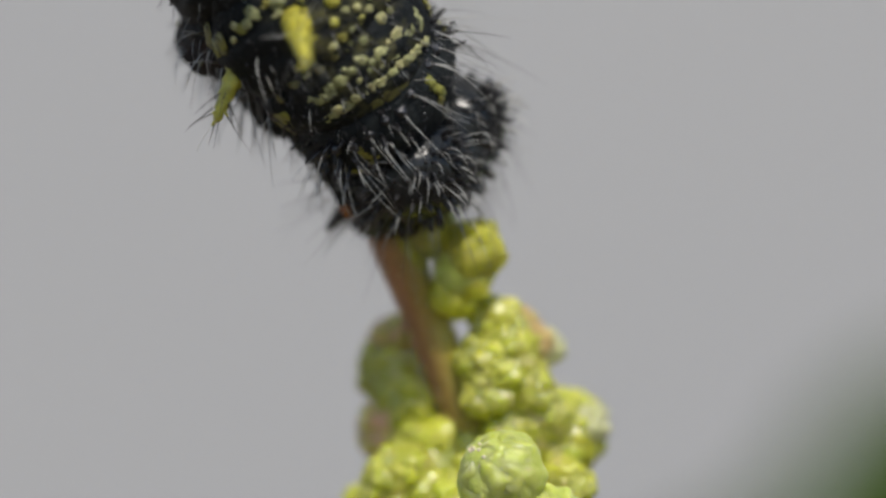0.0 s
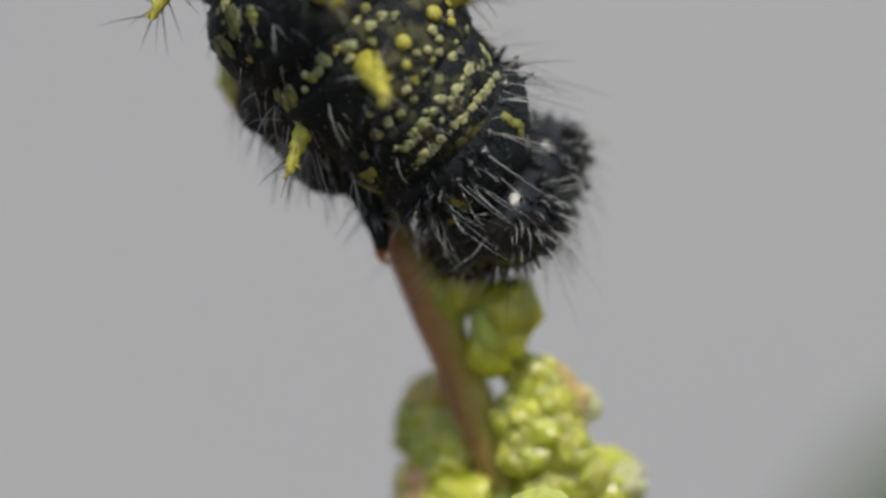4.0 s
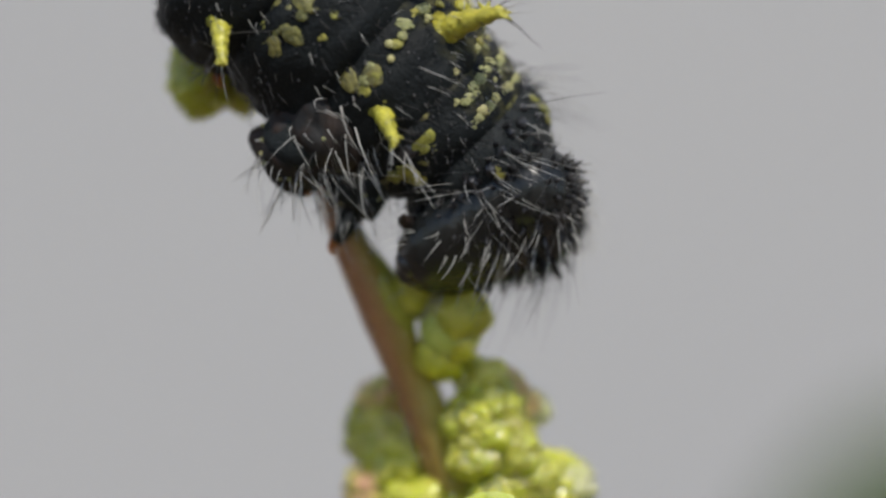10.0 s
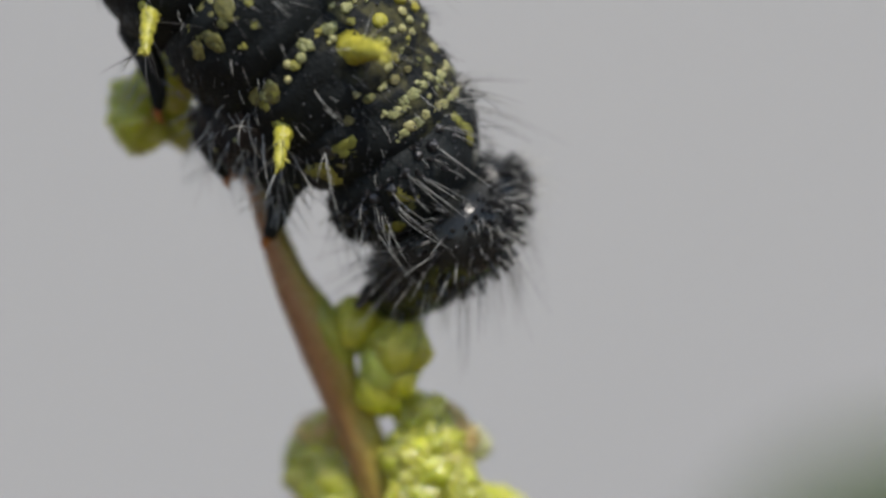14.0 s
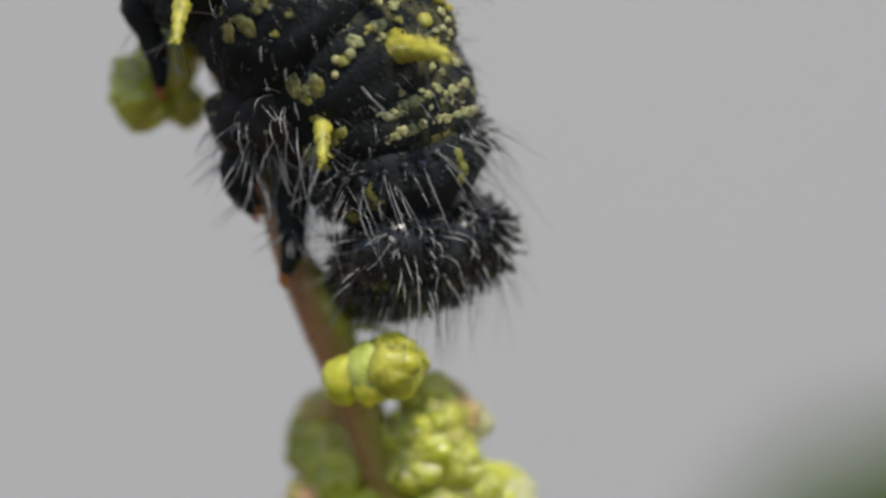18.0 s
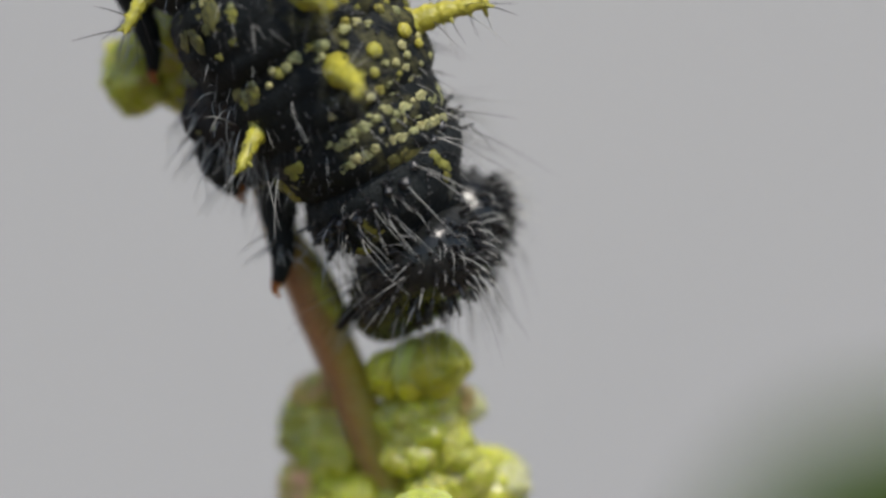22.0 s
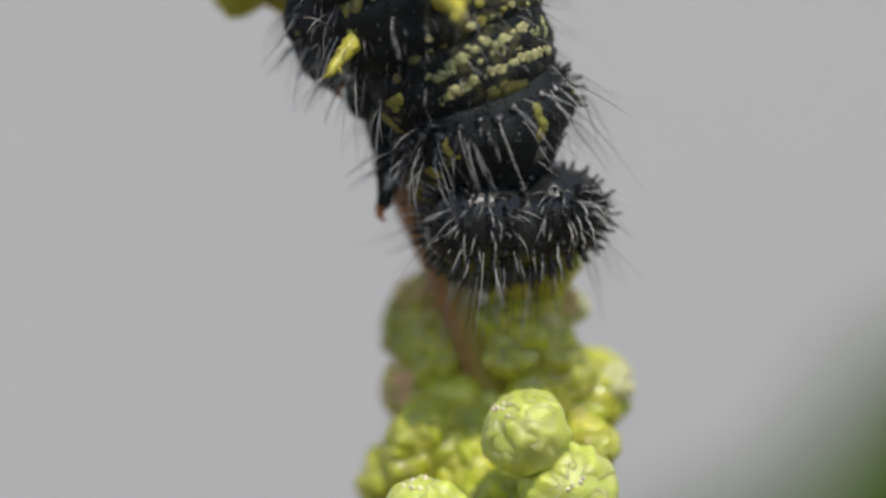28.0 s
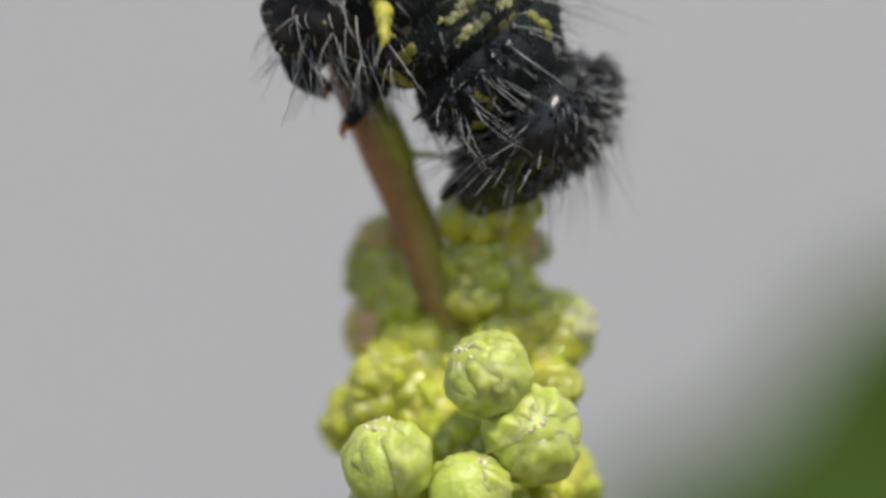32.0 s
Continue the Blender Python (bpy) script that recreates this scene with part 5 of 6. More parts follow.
    walk(metathorax, [
        (0, pose(-0.000250, -0.002516, 0.002919, -13.0, -39.2, 31.0)),
        (0.5, pose(-0.000528, -0.002459, 0.002716, -21.2, -40.1, 38.8)),
        (1, pose(-0.000549, -0.002444, 0.002139, -10.5, -21.8, 21.6)),
        (1.5, pose(-0.000849, -0.002203, 0.002146, -17.2, -24.7, 36.7)),
        (2, pose(0.000092, -0.002127, 0.002962, -23.1, -38.8, 41.1)),
        (2.5, pose(0.000307, -0.002212, 0.002929, -25.9, -39.1, 44.0)),
        (4.5, pose(0.000400, -0.002316, 0.003092, -20.1, -37.8, 39.1)),
        (5, pose(0.000799, -0.002220, 0.003328, -24.0, -37.1, 43.0)),
        (5.5, pose(0.000493, -0.002253, 0.003304, -22.8, -37.8, 42.2)),
        (6, pose(-0.000229, -0.002335, 0.003072, -23.2, -37.5, 40.6)),
        (6.5, pose(-0.000271, -0.002378, 0.003284, -21.9, -37.0, 42.9)),
        (7, pose(-0.000334, -0.002316, 0.003298, -20.5, -38.1, 40.8)),
        (7.5, pose(0.000597, -0.002174, 0.002771, -27.0, -35.7, 41.0)),
        (8, pose(0.001435, -0.001828, 0.002785, -25.9, -31.8, 48.5)),
        (8.5, pose(0.001625, -0.001528, 0.003209, -40.5, -39.6, 61.2)),
        (9, pose(0.001812, -0.001332, 0.003066, -41.9, -32.5, 65.3)),
        (9.5, pose(0.001726, -0.001194, 0.002923, -50.9, -16.9, 88.7)),
        (10, pose(0.001829, -0.001240, 0.002770, -49.4, -16.5, 89.5)),
        (10.5, pose(0.001639, -0.001171, 0.002963, -49.1, -13.2, 93.2)),
        (11, pose(0.002323, -0.001461, 0.003750, -47.3, -37.7, 71.9)),
        (11.5, pose(0.001577, -0.000999, 0.003407, -40.8, -14.7, 118.2)),
        (12, pose(0.002273, -0.001354, 0.004112, -38.4, -43.8, 66.3)),
        (12.5, pose(0.001759, -0.001147, 0.003539, -46.0, -17.9, 93.5)),
        (13, pose(0.002325, -0.001359, 0.004081, -37.5, -42.1, 63.2)),
        (13.5, pose(0.002159, -0.001406, 0.004055, -37.2, -37.2, 59.6)),
        (14, pose(0.001850, -0.001524, 0.003732, -38.7, -32.2, 61.6)),
        (14.5, pose(0.001659, -0.001039, 0.002600, -50.3, -7.9, 91.6)),
        (16.5, pose(0.002144, -0.000830, 0.002580, -47.2, 1.8, 108.3)),
        (17, pose(0.002076, -0.000871, 0.002826, -41.9, -5.7, 115.4)),
        (17.5, pose(0.002073, -0.001200, 0.002827, -45.2, -9.1, 106.8)),
        (18, pose(0.002370, -0.001544, 0.003325, -36.4, -31.5, 72.4)),
        (18.5, pose(0.002119, -0.001242, 0.003019, -42.7, -14.3, 92.8)),
        (19, pose(0.001985, -0.000845, 0.002855, -41.9, -6.4, 106.0)),
        (19.5, pose(0.001785, -0.001086, 0.002941, -46.5, -12.2, 95.7)),
        (20, pose(0.001670, -0.000901, 0.002447, -43.4, 0.1, 101.5)),
        (20.5, pose(0.001859, -0.001226, 0.002541, -40.7, -8.5, 90.1)),
        (21, pose(0.001699, -0.002236, 0.002187, -18.7, -23.7, 42.1)),
        (21.5, pose(0.001554, -0.002207, 0.002351, -18.9, -23.0, 41.9)),
        (22, pose(0.001916, -0.002000, 0.002600, -23.6, -26.1, 47.2)),
        (22.5, pose(0.002134, -0.001998, 0.002679, -25.5, -24.2, 51.8)),
        (23, pose(0.002071, -0.002109, 0.002734, -22.0, -28.3, 49.8)),
        (23.5, pose(0.002137, -0.002036, 0.002953, -20.5, -30.2, 45.1)),
        (24, pose(0.001981, -0.002075, 0.002523, -22.4, -26.2, 51.3)),
        (24.5, pose(0.002130, -0.002021, 0.002567, -25.7, -23.8, 49.3)),
        (25, pose(0.001200, -0.002139, 0.002498, -16.0, -24.6, 44.0)),
        (25.5, pose(0.001573, -0.002052, 0.002760, -22.4, -23.5, 49.5)),
        (27.5, pose(0.001865, -0.002106, 0.002237, -20.6, -23.5, 42.8)),
        (28, pose(0.001993, -0.002035, 0.002084, -17.1, -17.1, 44.0)),
        (28.5, pose(0.001823, -0.002064, 0.002060, -17.8, -18.3, 45.0)),
        (29, pose(0.001554, -0.002115, 0.001944, -13.7, -17.6, 37.0)),
        (29.5, pose(0.001111, -0.002137, 0.002008, -12.6, -27.6, 31.2)),
        (30, pose(0.001518, -0.001812, 0.002110, -26.2, -19.2, 55.3)),
        (30.5, pose(0.001766, -0.001827, 0.002230, -33.2, -16.7, 64.4)),
        (31, pose(0.001637, -0.001705, 0.002251, -31.9, -22.7, 65.2)),
        (31.5, pose(0.001648, -0.001320, 0.002373, -42.5, -13.1, 76.2)),
        (32, pose(0.002298, -0.001666, 0.001743, -41.0, -21.0, 77.0)),
    ])
    walk(abdomen_one, [
        (0, pose(-0.001105, -0.002537, 0.004326, -13.7, -20.6, 30.7)),
        (0.5, pose(-0.001429, -0.002474, 0.004099, -14.6, -21.3, 32.4)),
        (1, pose(-0.000983, -0.002415, 0.003748, -3.2, -9.3, 17.3)),
        (1.5, pose(-0.001670, -0.002205, 0.003639, -16.5, -22.6, 37.7)),
        (2, pose(-0.001041, -0.002126, 0.004197, -31.9, -26.5, 52.0)),
        (2.5, pose(-0.000835, -0.002185, 0.004168, -32.1, -25.4, 52.0)),
        (4.5, pose(-0.000679, -0.002318, 0.004406, -26.0, -26.7, 44.5)),
        (5, pose(-0.000274, -0.002220, 0.004637, -26.2, -24.8, 47.2)),
        (5.5, pose(-0.000554, -0.002272, 0.004626, -23.6, -24.7, 44.4)),
        (6, pose(-0.001274, -0.002320, 0.004389, -23.8, -25.5, 42.6)),
        (6.5, pose(-0.001265, -0.002381, 0.004633, -22.1, -23.1, 42.3)),
        (7, pose(-0.001337, -0.002341, 0.004641, -22.1, -24.4, 42.2)),
        (7.5, pose(-0.000460, -0.002148, 0.004090, -24.0, -25.5, 44.5)),
        (8, pose(0.000231, -0.001793, 0.003966, -43.8, -21.1, 65.8)),
        (8.5, pose(0.000259, -0.001515, 0.004222, -50.0, -14.5, 74.8)),
        (9, pose(0.000433, -0.001295, 0.004084, -54.2, -9.4, 79.5)),
        (9.5, pose(0.000394, -0.001254, 0.004000, -50.2, -4.4, 84.8)),
        (10, pose(0.000535, -0.001303, 0.003881, -49.0, -4.5, 84.3)),
        (10.5, pose(0.000392, -0.001277, 0.004097, -47.4, -4.9, 85.3)),
        (11, pose(0.000929, -0.001475, 0.004710, -51.1, -10.8, 78.0)),
        (11.5, pose(0.000618, -0.001347, 0.004672, -41.5, -2.2, 90.8)),
        (12, pose(0.000925, -0.001426, 0.005112, -49.7, -9.3, 78.7)),
        (12.5, pose(0.000594, -0.001277, 0.004747, -43.2, -2.9, 86.0)),
        (13, pose(0.000973, -0.001397, 0.005106, -49.6, -9.4, 78.5)),
        (13.5, pose(0.000833, -0.001393, 0.005110, -49.4, -11.5, 76.8)),
        (14, pose(0.000577, -0.001507, 0.004874, -44.7, -14.6, 73.2)),
        (14.5, pose(0.000423, -0.001112, 0.003779, -45.7, -3.8, 86.8)),
        (16.5, pose(0.000942, -0.000997, 0.003754, -48.0, 2.8, 94.7)),
        (17, pose(0.000945, -0.001129, 0.004034, -48.7, 2.6, 94.7)),
        (17.5, pose(0.001010, -0.001370, 0.004103, -39.9, -1.0, 88.1)),
        (18, pose(0.001221, -0.001632, 0.004543, -39.1, -11.7, 73.9)),
        (18.5, pose(0.000998, -0.001330, 0.004256, -42.0, -2.9, 84.9)),
        (19, pose(0.000860, -0.001046, 0.004087, -46.0, 0.2, 92.6)),
        (19.5, pose(0.000640, -0.001199, 0.004161, -42.4, -1.5, 87.7)),
        (20, pose(0.000534, -0.001011, 0.003699, -44.2, -0.2, 91.4)),
        (20.5, pose(0.000785, -0.001288, 0.003852, -39.5, -5.5, 83.3)),
        (21, pose(0.001083, -0.002239, 0.003753, -10.2, -13.4, 37.0)),
        (21.5, pose(0.000903, -0.002195, 0.003894, -12.5, -14.7, 39.5)),
        (22, pose(0.001019, -0.001996, 0.004032, -23.4, -19.3, 51.5)),
        (22.5, pose(0.001247, -0.001993, 0.004129, -22.7, -18.0, 52.3)),
        (23, pose(0.001152, -0.002122, 0.004152, -24.4, -19.0, 51.8)),
        (23.5, pose(0.001210, -0.002053, 0.004348, -24.0, -18.9, 52.0)),
        (24, pose(0.001087, -0.002089, 0.003964, -23.7, -18.3, 52.2)),
        (24.5, pose(0.001243, -0.001987, 0.004025, -22.1, -17.4, 51.5)),
        (25, pose(0.000423, -0.002162, 0.003994, -19.3, -18.4, 46.4)),
        (25.5, pose(0.000689, -0.002038, 0.004216, -23.2, -18.1, 51.9)),
        (27.5, pose(0.000975, -0.002079, 0.003697, -22.5, -21.2, 47.3)),
        (28, pose(0.001272, -0.002020, 0.003631, -18.2, -17.6, 46.8)),
        (28.5, pose(0.001091, -0.002066, 0.003594, -17.2, -18.3, 44.9)),
        (29, pose(0.000905, -0.002107, 0.003519, -14.3, -17.2, 40.8)),
        (29.5, pose(0.000409, -0.002179, 0.003551, -12.1, -17.5, 37.1)),
        (30, pose(0.000618, -0.001768, 0.003540, -29.0, -15.9, 61.2)),
        (30.5, pose(0.000745, -0.001757, 0.003580, -34.1, -15.3, 65.4)),
        (31, pose(0.000629, -0.001718, 0.003616, -32.8, -14.7, 66.8)),
        (31.5, pose(0.000485, -0.001313, 0.003585, -43.0, -11.0, 78.1)),
        (32, pose(0.001152, -0.001719, 0.002984, -38.6, -15.6, 70.7)),
    ])
    walk(abdomen_two, [
        (0, pose(-0.001554, -0.002412, 0.006276, -6.6, -11.2, 30.6)),
        (0.5, pose(-0.001890, -0.002349, 0.006046, -6.8, -11.5, 30.7)),
        (1, pose(-0.001070, -0.002290, 0.005746, -0.7, -2.4, 16.0)),
        (1.5, pose(-0.002253, -0.002080, 0.005552, -9.9, -13.8, 36.2)),
        (2, pose(-0.001970, -0.002001, 0.005968, -21.9, -17.4, 53.4)),
        (2.5, pose(-0.001762, -0.002060, 0.005940, -21.9, -17.3, 53.4)),
        (4.5, pose(-0.001437, -0.002193, 0.006257, -15.3, -16.4, 44.2)),
        (5, pose(-0.001071, -0.002095, 0.006471, -17.1, -16.4, 47.5)),
        (5.5, pose(-0.001279, -0.002147, 0.006490, -14.6, -15.6, 44.0)),
        (6, pose(-0.001978, -0.002195, 0.006261, -13.6, -15.7, 41.9)),
        (6.5, pose(-0.001943, -0.002256, 0.006514, -13.0, -15.1, 41.7)),
        (7, pose(-0.002030, -0.002216, 0.006517, -13.4, -15.4, 41.8)),
        (7.5, pose(-0.001200, -0.002023, 0.005948, -14.9, -16.0, 44.1)),
        (8, pose(-0.000988, -0.001667, 0.005552, -34.9, -14.9, 69.7)),
        (8.5, pose(-0.001160, -0.001390, 0.005632, -44.5, -8.5, 81.5)),
        (9, pose(-0.001106, -0.001170, 0.005361, -50.2, -3.8, 86.8)),
        (9.5, pose(-0.001135, -0.001129, 0.005289, -49.8, -3.1, 87.4)),
        (10, pose(-0.000982, -0.001178, 0.005186, -49.2, -3.8, 86.7)),
        (10.5, pose(-0.001098, -0.001152, 0.005431, -48.0, -4.8, 85.6)),
        (11, pose(-0.000535, -0.001350, 0.006073, -46.8, -5.8, 84.5)),
        (11.5, pose(-0.000870, -0.001222, 0.006009, -48.0, -3.7, 86.7)),
        (12, pose(-0.000572, -0.001301, 0.006438, -48.3, -3.7, 86.7)),
        (12.5, pose(-0.000918, -0.001152, 0.006056, -49.1, -2.3, 88.0)),
        (13, pose(-0.000524, -0.001272, 0.006432, -48.3, -3.7, 86.7)),
        (13.5, pose(-0.000629, -0.001268, 0.006475, -46.7, -5.8, 84.5)),
        (14, pose(-0.000775, -0.001383, 0.006349, -41.5, -10.1, 78.8)),
        (14.5, pose(-0.001086, -0.000987, 0.005092, -48.8, -3.8, 86.7)),
        (16.5, pose(-0.000668, -0.000872, 0.004941, -53.6, 1.6, 91.2)),
        (17, pose(-0.000668, -0.001004, 0.005216, -53.8, 1.6, 91.2)),
        (17.5, pose(-0.000465, -0.001245, 0.005454, -47.4, -3.7, 86.6)),
        (18, pose(-0.000091, -0.001507, 0.006053, -40.0, -9.8, 78.6)),
        (18.5, pose(-0.000479, -0.001205, 0.005605, -47.5, -3.7, 86.6)),
        (19, pose(-0.000715, -0.000921, 0.005320, -51.9, -0.0, 90.0)),
        (19.5, pose(-0.000880, -0.001074, 0.005460, -49.5, -1.5, 88.7)),
        (20, pose(-0.001009, -0.000886, 0.004971, -50.5, -1.5, 88.7)),
        (20.5, pose(-0.000622, -0.001163, 0.005273, -44.3, -7.0, 82.9)),
        (21, pose(0.000583, -0.002114, 0.005689, -8.4, -11.8, 35.9)),
        (21.5, pose(0.000328, -0.002070, 0.005810, -10.5, -13.1, 39.2)),
        (22, pose(0.000160, -0.001871, 0.005839, -20.0, -16.0, 52.8)),
        (22.5, pose(0.000405, -0.001868, 0.005943, -19.6, -15.7, 52.7)),
        (23, pose(0.000297, -0.001998, 0.005960, -19.9, -15.9, 52.8)),
        (23.5, pose(0.000337, -0.001928, 0.006147, -20.9, -15.6, 54.9)),
        (24, pose(0.000237, -0.001963, 0.005775, -19.8, -15.8, 52.8)),
        (24.5, pose(0.000416, -0.001862, 0.005845, -19.2, -15.4, 52.6)),
        (25, pose(-0.000329, -0.002037, 0.005848, -16.0, -15.4, 47.2)),
        (25.5, pose(-0.000149, -0.001913, 0.006032, -19.5, -15.6, 52.7)),
        (27.5, pose(0.000203, -0.001954, 0.005542, -16.5, -15.8, 47.3)),
        (28, pose(0.000531, -0.001894, 0.005488, -15.8, -15.2, 47.1)),
        (28.5, pose(0.000408, -0.001941, 0.005474, -13.7, -14.7, 43.8)),
        (29, pose(0.000271, -0.001982, 0.005416, -12.1, -14.0, 41.5)),
        (29.5, pose(-0.000178, -0.002054, 0.005463, -10.7, -13.4, 39.3)),
        (30, pose(-0.000441, -0.001644, 0.005237, -28.4, -15.4, 63.9)),
        (30.5, pose(-0.000365, -0.001632, 0.005245, -30.5, -15.1, 66.1)),
        (31, pose(-0.000525, -0.001593, 0.005250, -32.6, -14.1, 69.1)),
        (31.5, pose(-0.000871, -0.001188, 0.005056, -41.7, -10.1, 78.9)),
        (32, pose(-0.000030, -0.001594, 0.004598, -33.6, -14.5, 69.4)),
    ])
    walk(leg_middle, [
        (0, pose(0.000000, -0.000625, 0.000100, 5.5, -46.1, 0.0)),
        (0.5, pose(-0.000001, -0.000625, 0.000102, 7.6, -56.6, 0.0)),
        (1, pose(-0.000001, -0.000625, 0.000104, 0.1, -54.7, 0.0)),
        (1.5, pose(-0.000002, -0.000625, 0.000107, 4.0, -65.0, 0.0)),
        (2, pose(-0.000002, -0.000625, 0.000109, 2.9, -45.8, 0.0)),
        (2.5, pose(-0.000003, -0.000625, 0.000111, 6.8, -44.3, 0.0)),
        (4.5, pose(-0.000005, -0.000625, 0.000120, 6.5, -38.0, 0.0)),
        (5, pose(-0.000006, -0.000625, 0.000122, 6.9, -29.1, 0.0)),
        (5.5, pose(-0.000006, -0.000625, 0.000124, 6.7, -34.9, 0.0)),
        (6, pose(-0.000007, -0.000625, 0.000127, 6.6, -48.8, 0.0)),
        (6.5, pose(-0.000007, -0.000625, 0.000129, 8.6, -46.9, 0.0)),
        (7, pose(-0.000008, -0.000625, 0.000131, 6.1, -46.6, 0.0)),
        (7.5, pose(-0.000008, -0.000625, 0.000133, 5.1, -40.9, 0.0)),
        (8, pose(-0.000009, -0.000625, 0.000135, 5.2, -23.7, 0.0)),
        (8.5, pose(-0.000009, -0.000625, 0.000138, 0.6, -9.7, 0.0)),
        (9, pose(-0.000010, -0.000625, 0.000140, 5.0, -7.1, 0.0)),
        (9.5, pose(-0.000011, -0.000625, 0.000142, 47.5, -6.7, 0.0)),
        (10, pose(-0.000011, -0.000625, 0.000144, 52.9, -3.0, 0.0)),
        (10.5, pose(-0.000012, -0.000625, 0.000147, 49.4, -9.4, 0.0)),
        (11, pose(-0.000012, -0.000625, 0.000149, 8.0, 14.6, 0.0)),
        (11.5, pose(-0.000087, -0.000625, 0.000457, 52.1, 7.2, 0.0)),
        (12, pose(-0.000275, -0.000625, 0.001225, -2.3, 22.8, 0.0)),
        (12.5, pose(-0.000303, -0.000625, 0.001208, 59.6, 10.7, 0.0)),
        (13, pose(-0.000330, -0.000625, 0.001190, -3.9, 26.0, 0.0)),
        (13.5, pose(-0.000358, -0.000625, 0.001173, -2.6, 20.4, 0.0)),
        (14, pose(-0.000385, -0.000625, 0.001155, 11.1, 10.1, 0.0)),
        (14.5, pose(-0.000413, -0.000625, 0.001138, 78.6, 119.8, 0.0)),
        (16.5, pose(0.000263, -0.000625, -0.000213, 51.2, 15.2, 0.0)),
        (17, pose(0.000237, -0.000625, -0.000175, 48.6, 13.1, 0.0)),
        (17.5, pose(0.000213, -0.000625, -0.000137, 52.4, 8.1, 0.0)),
        (18, pose(0.000187, -0.000625, -0.000100, 18.5, -0.1, 0.0)),
        (18.5, pose(0.000169, -0.000625, -0.000098, 41.5, -1.6, 0.0)),
        (19, pose(0.000150, -0.000625, -0.000096, 45.7, 4.3, 0.0)),
        (19.5, pose(0.000131, -0.000625, -0.000094, 43.6, -8.1, 0.0)),
        (20, pose(0.000112, -0.000625, -0.000092, 52.9, -8.9, 0.0)),
        (20.5, pose(0.000094, -0.000625, -0.000090, 47.7, -13.0, 0.0)),
        (21, pose(0.000075, -0.000625, -0.000087, 15.4, -21.3, 0.0)),
        (21.5, pose(0.000052, -0.000625, -0.000053, 13.2, -23.3, 0.0)),
        (22, pose(0.000028, -0.000625, -0.000019, 12.1, -11.4, 0.0)),
        (22.5, pose(0.000005, -0.000625, 0.000016, 18.1, -5.5, 0.0)),
        (23, pose(-0.000019, -0.000625, 0.000050, 17.5, -6.1, 0.0)),
        (23.5, pose(-0.000042, -0.000625, 0.000084, 8.7, -0.8, 0.0)),
        (24, pose(-0.000066, -0.000625, 0.000119, 21.6, -10.0, 0.0)),
        (24.5, pose(-0.000089, -0.000625, 0.000153, 18.6, -1.5, 0.0)),
        (25, pose(-0.000113, -0.000625, 0.000188, 13.3, -30.3, 0.0)),
        (25.5, pose(-0.000109, -0.000625, 0.000175, 16.5, -19.8, 0.0)),
        (27.5, pose(-0.000093, -0.000625, 0.000124, 14.3, -11.3, 0.0)),
        (28, pose(-0.000089, -0.000625, 0.000111, 15.2, -10.4, 0.0)),
        (28.5, pose(-0.000085, -0.000625, 0.000099, 17.5, -17.7, 0.0)),
        (29, pose(-0.000081, -0.000625, 0.000086, 7.9, -22.6, 0.0)),
        (29.5, pose(-0.000077, -0.000625, 0.000073, -0.4, -31.5, 0.0)),
        (30, pose(-0.000073, -0.000625, 0.000061, 22.7, -34.2, 0.0)),
        (30.5, pose(-0.000070, -0.000625, 0.000048, 40.0, -25.7, 0.0)),
        (31, pose(-0.000066, -0.000625, 0.000035, 32.8, -30.2, 0.0)),
        (31.5, pose(0.000017, -0.000625, -0.000188, 37.7, -25.3, 0.0)),
        (32, pose(0.000413, -0.000625, -0.001250, 37.1, -10.2, 0.0)),
    ])
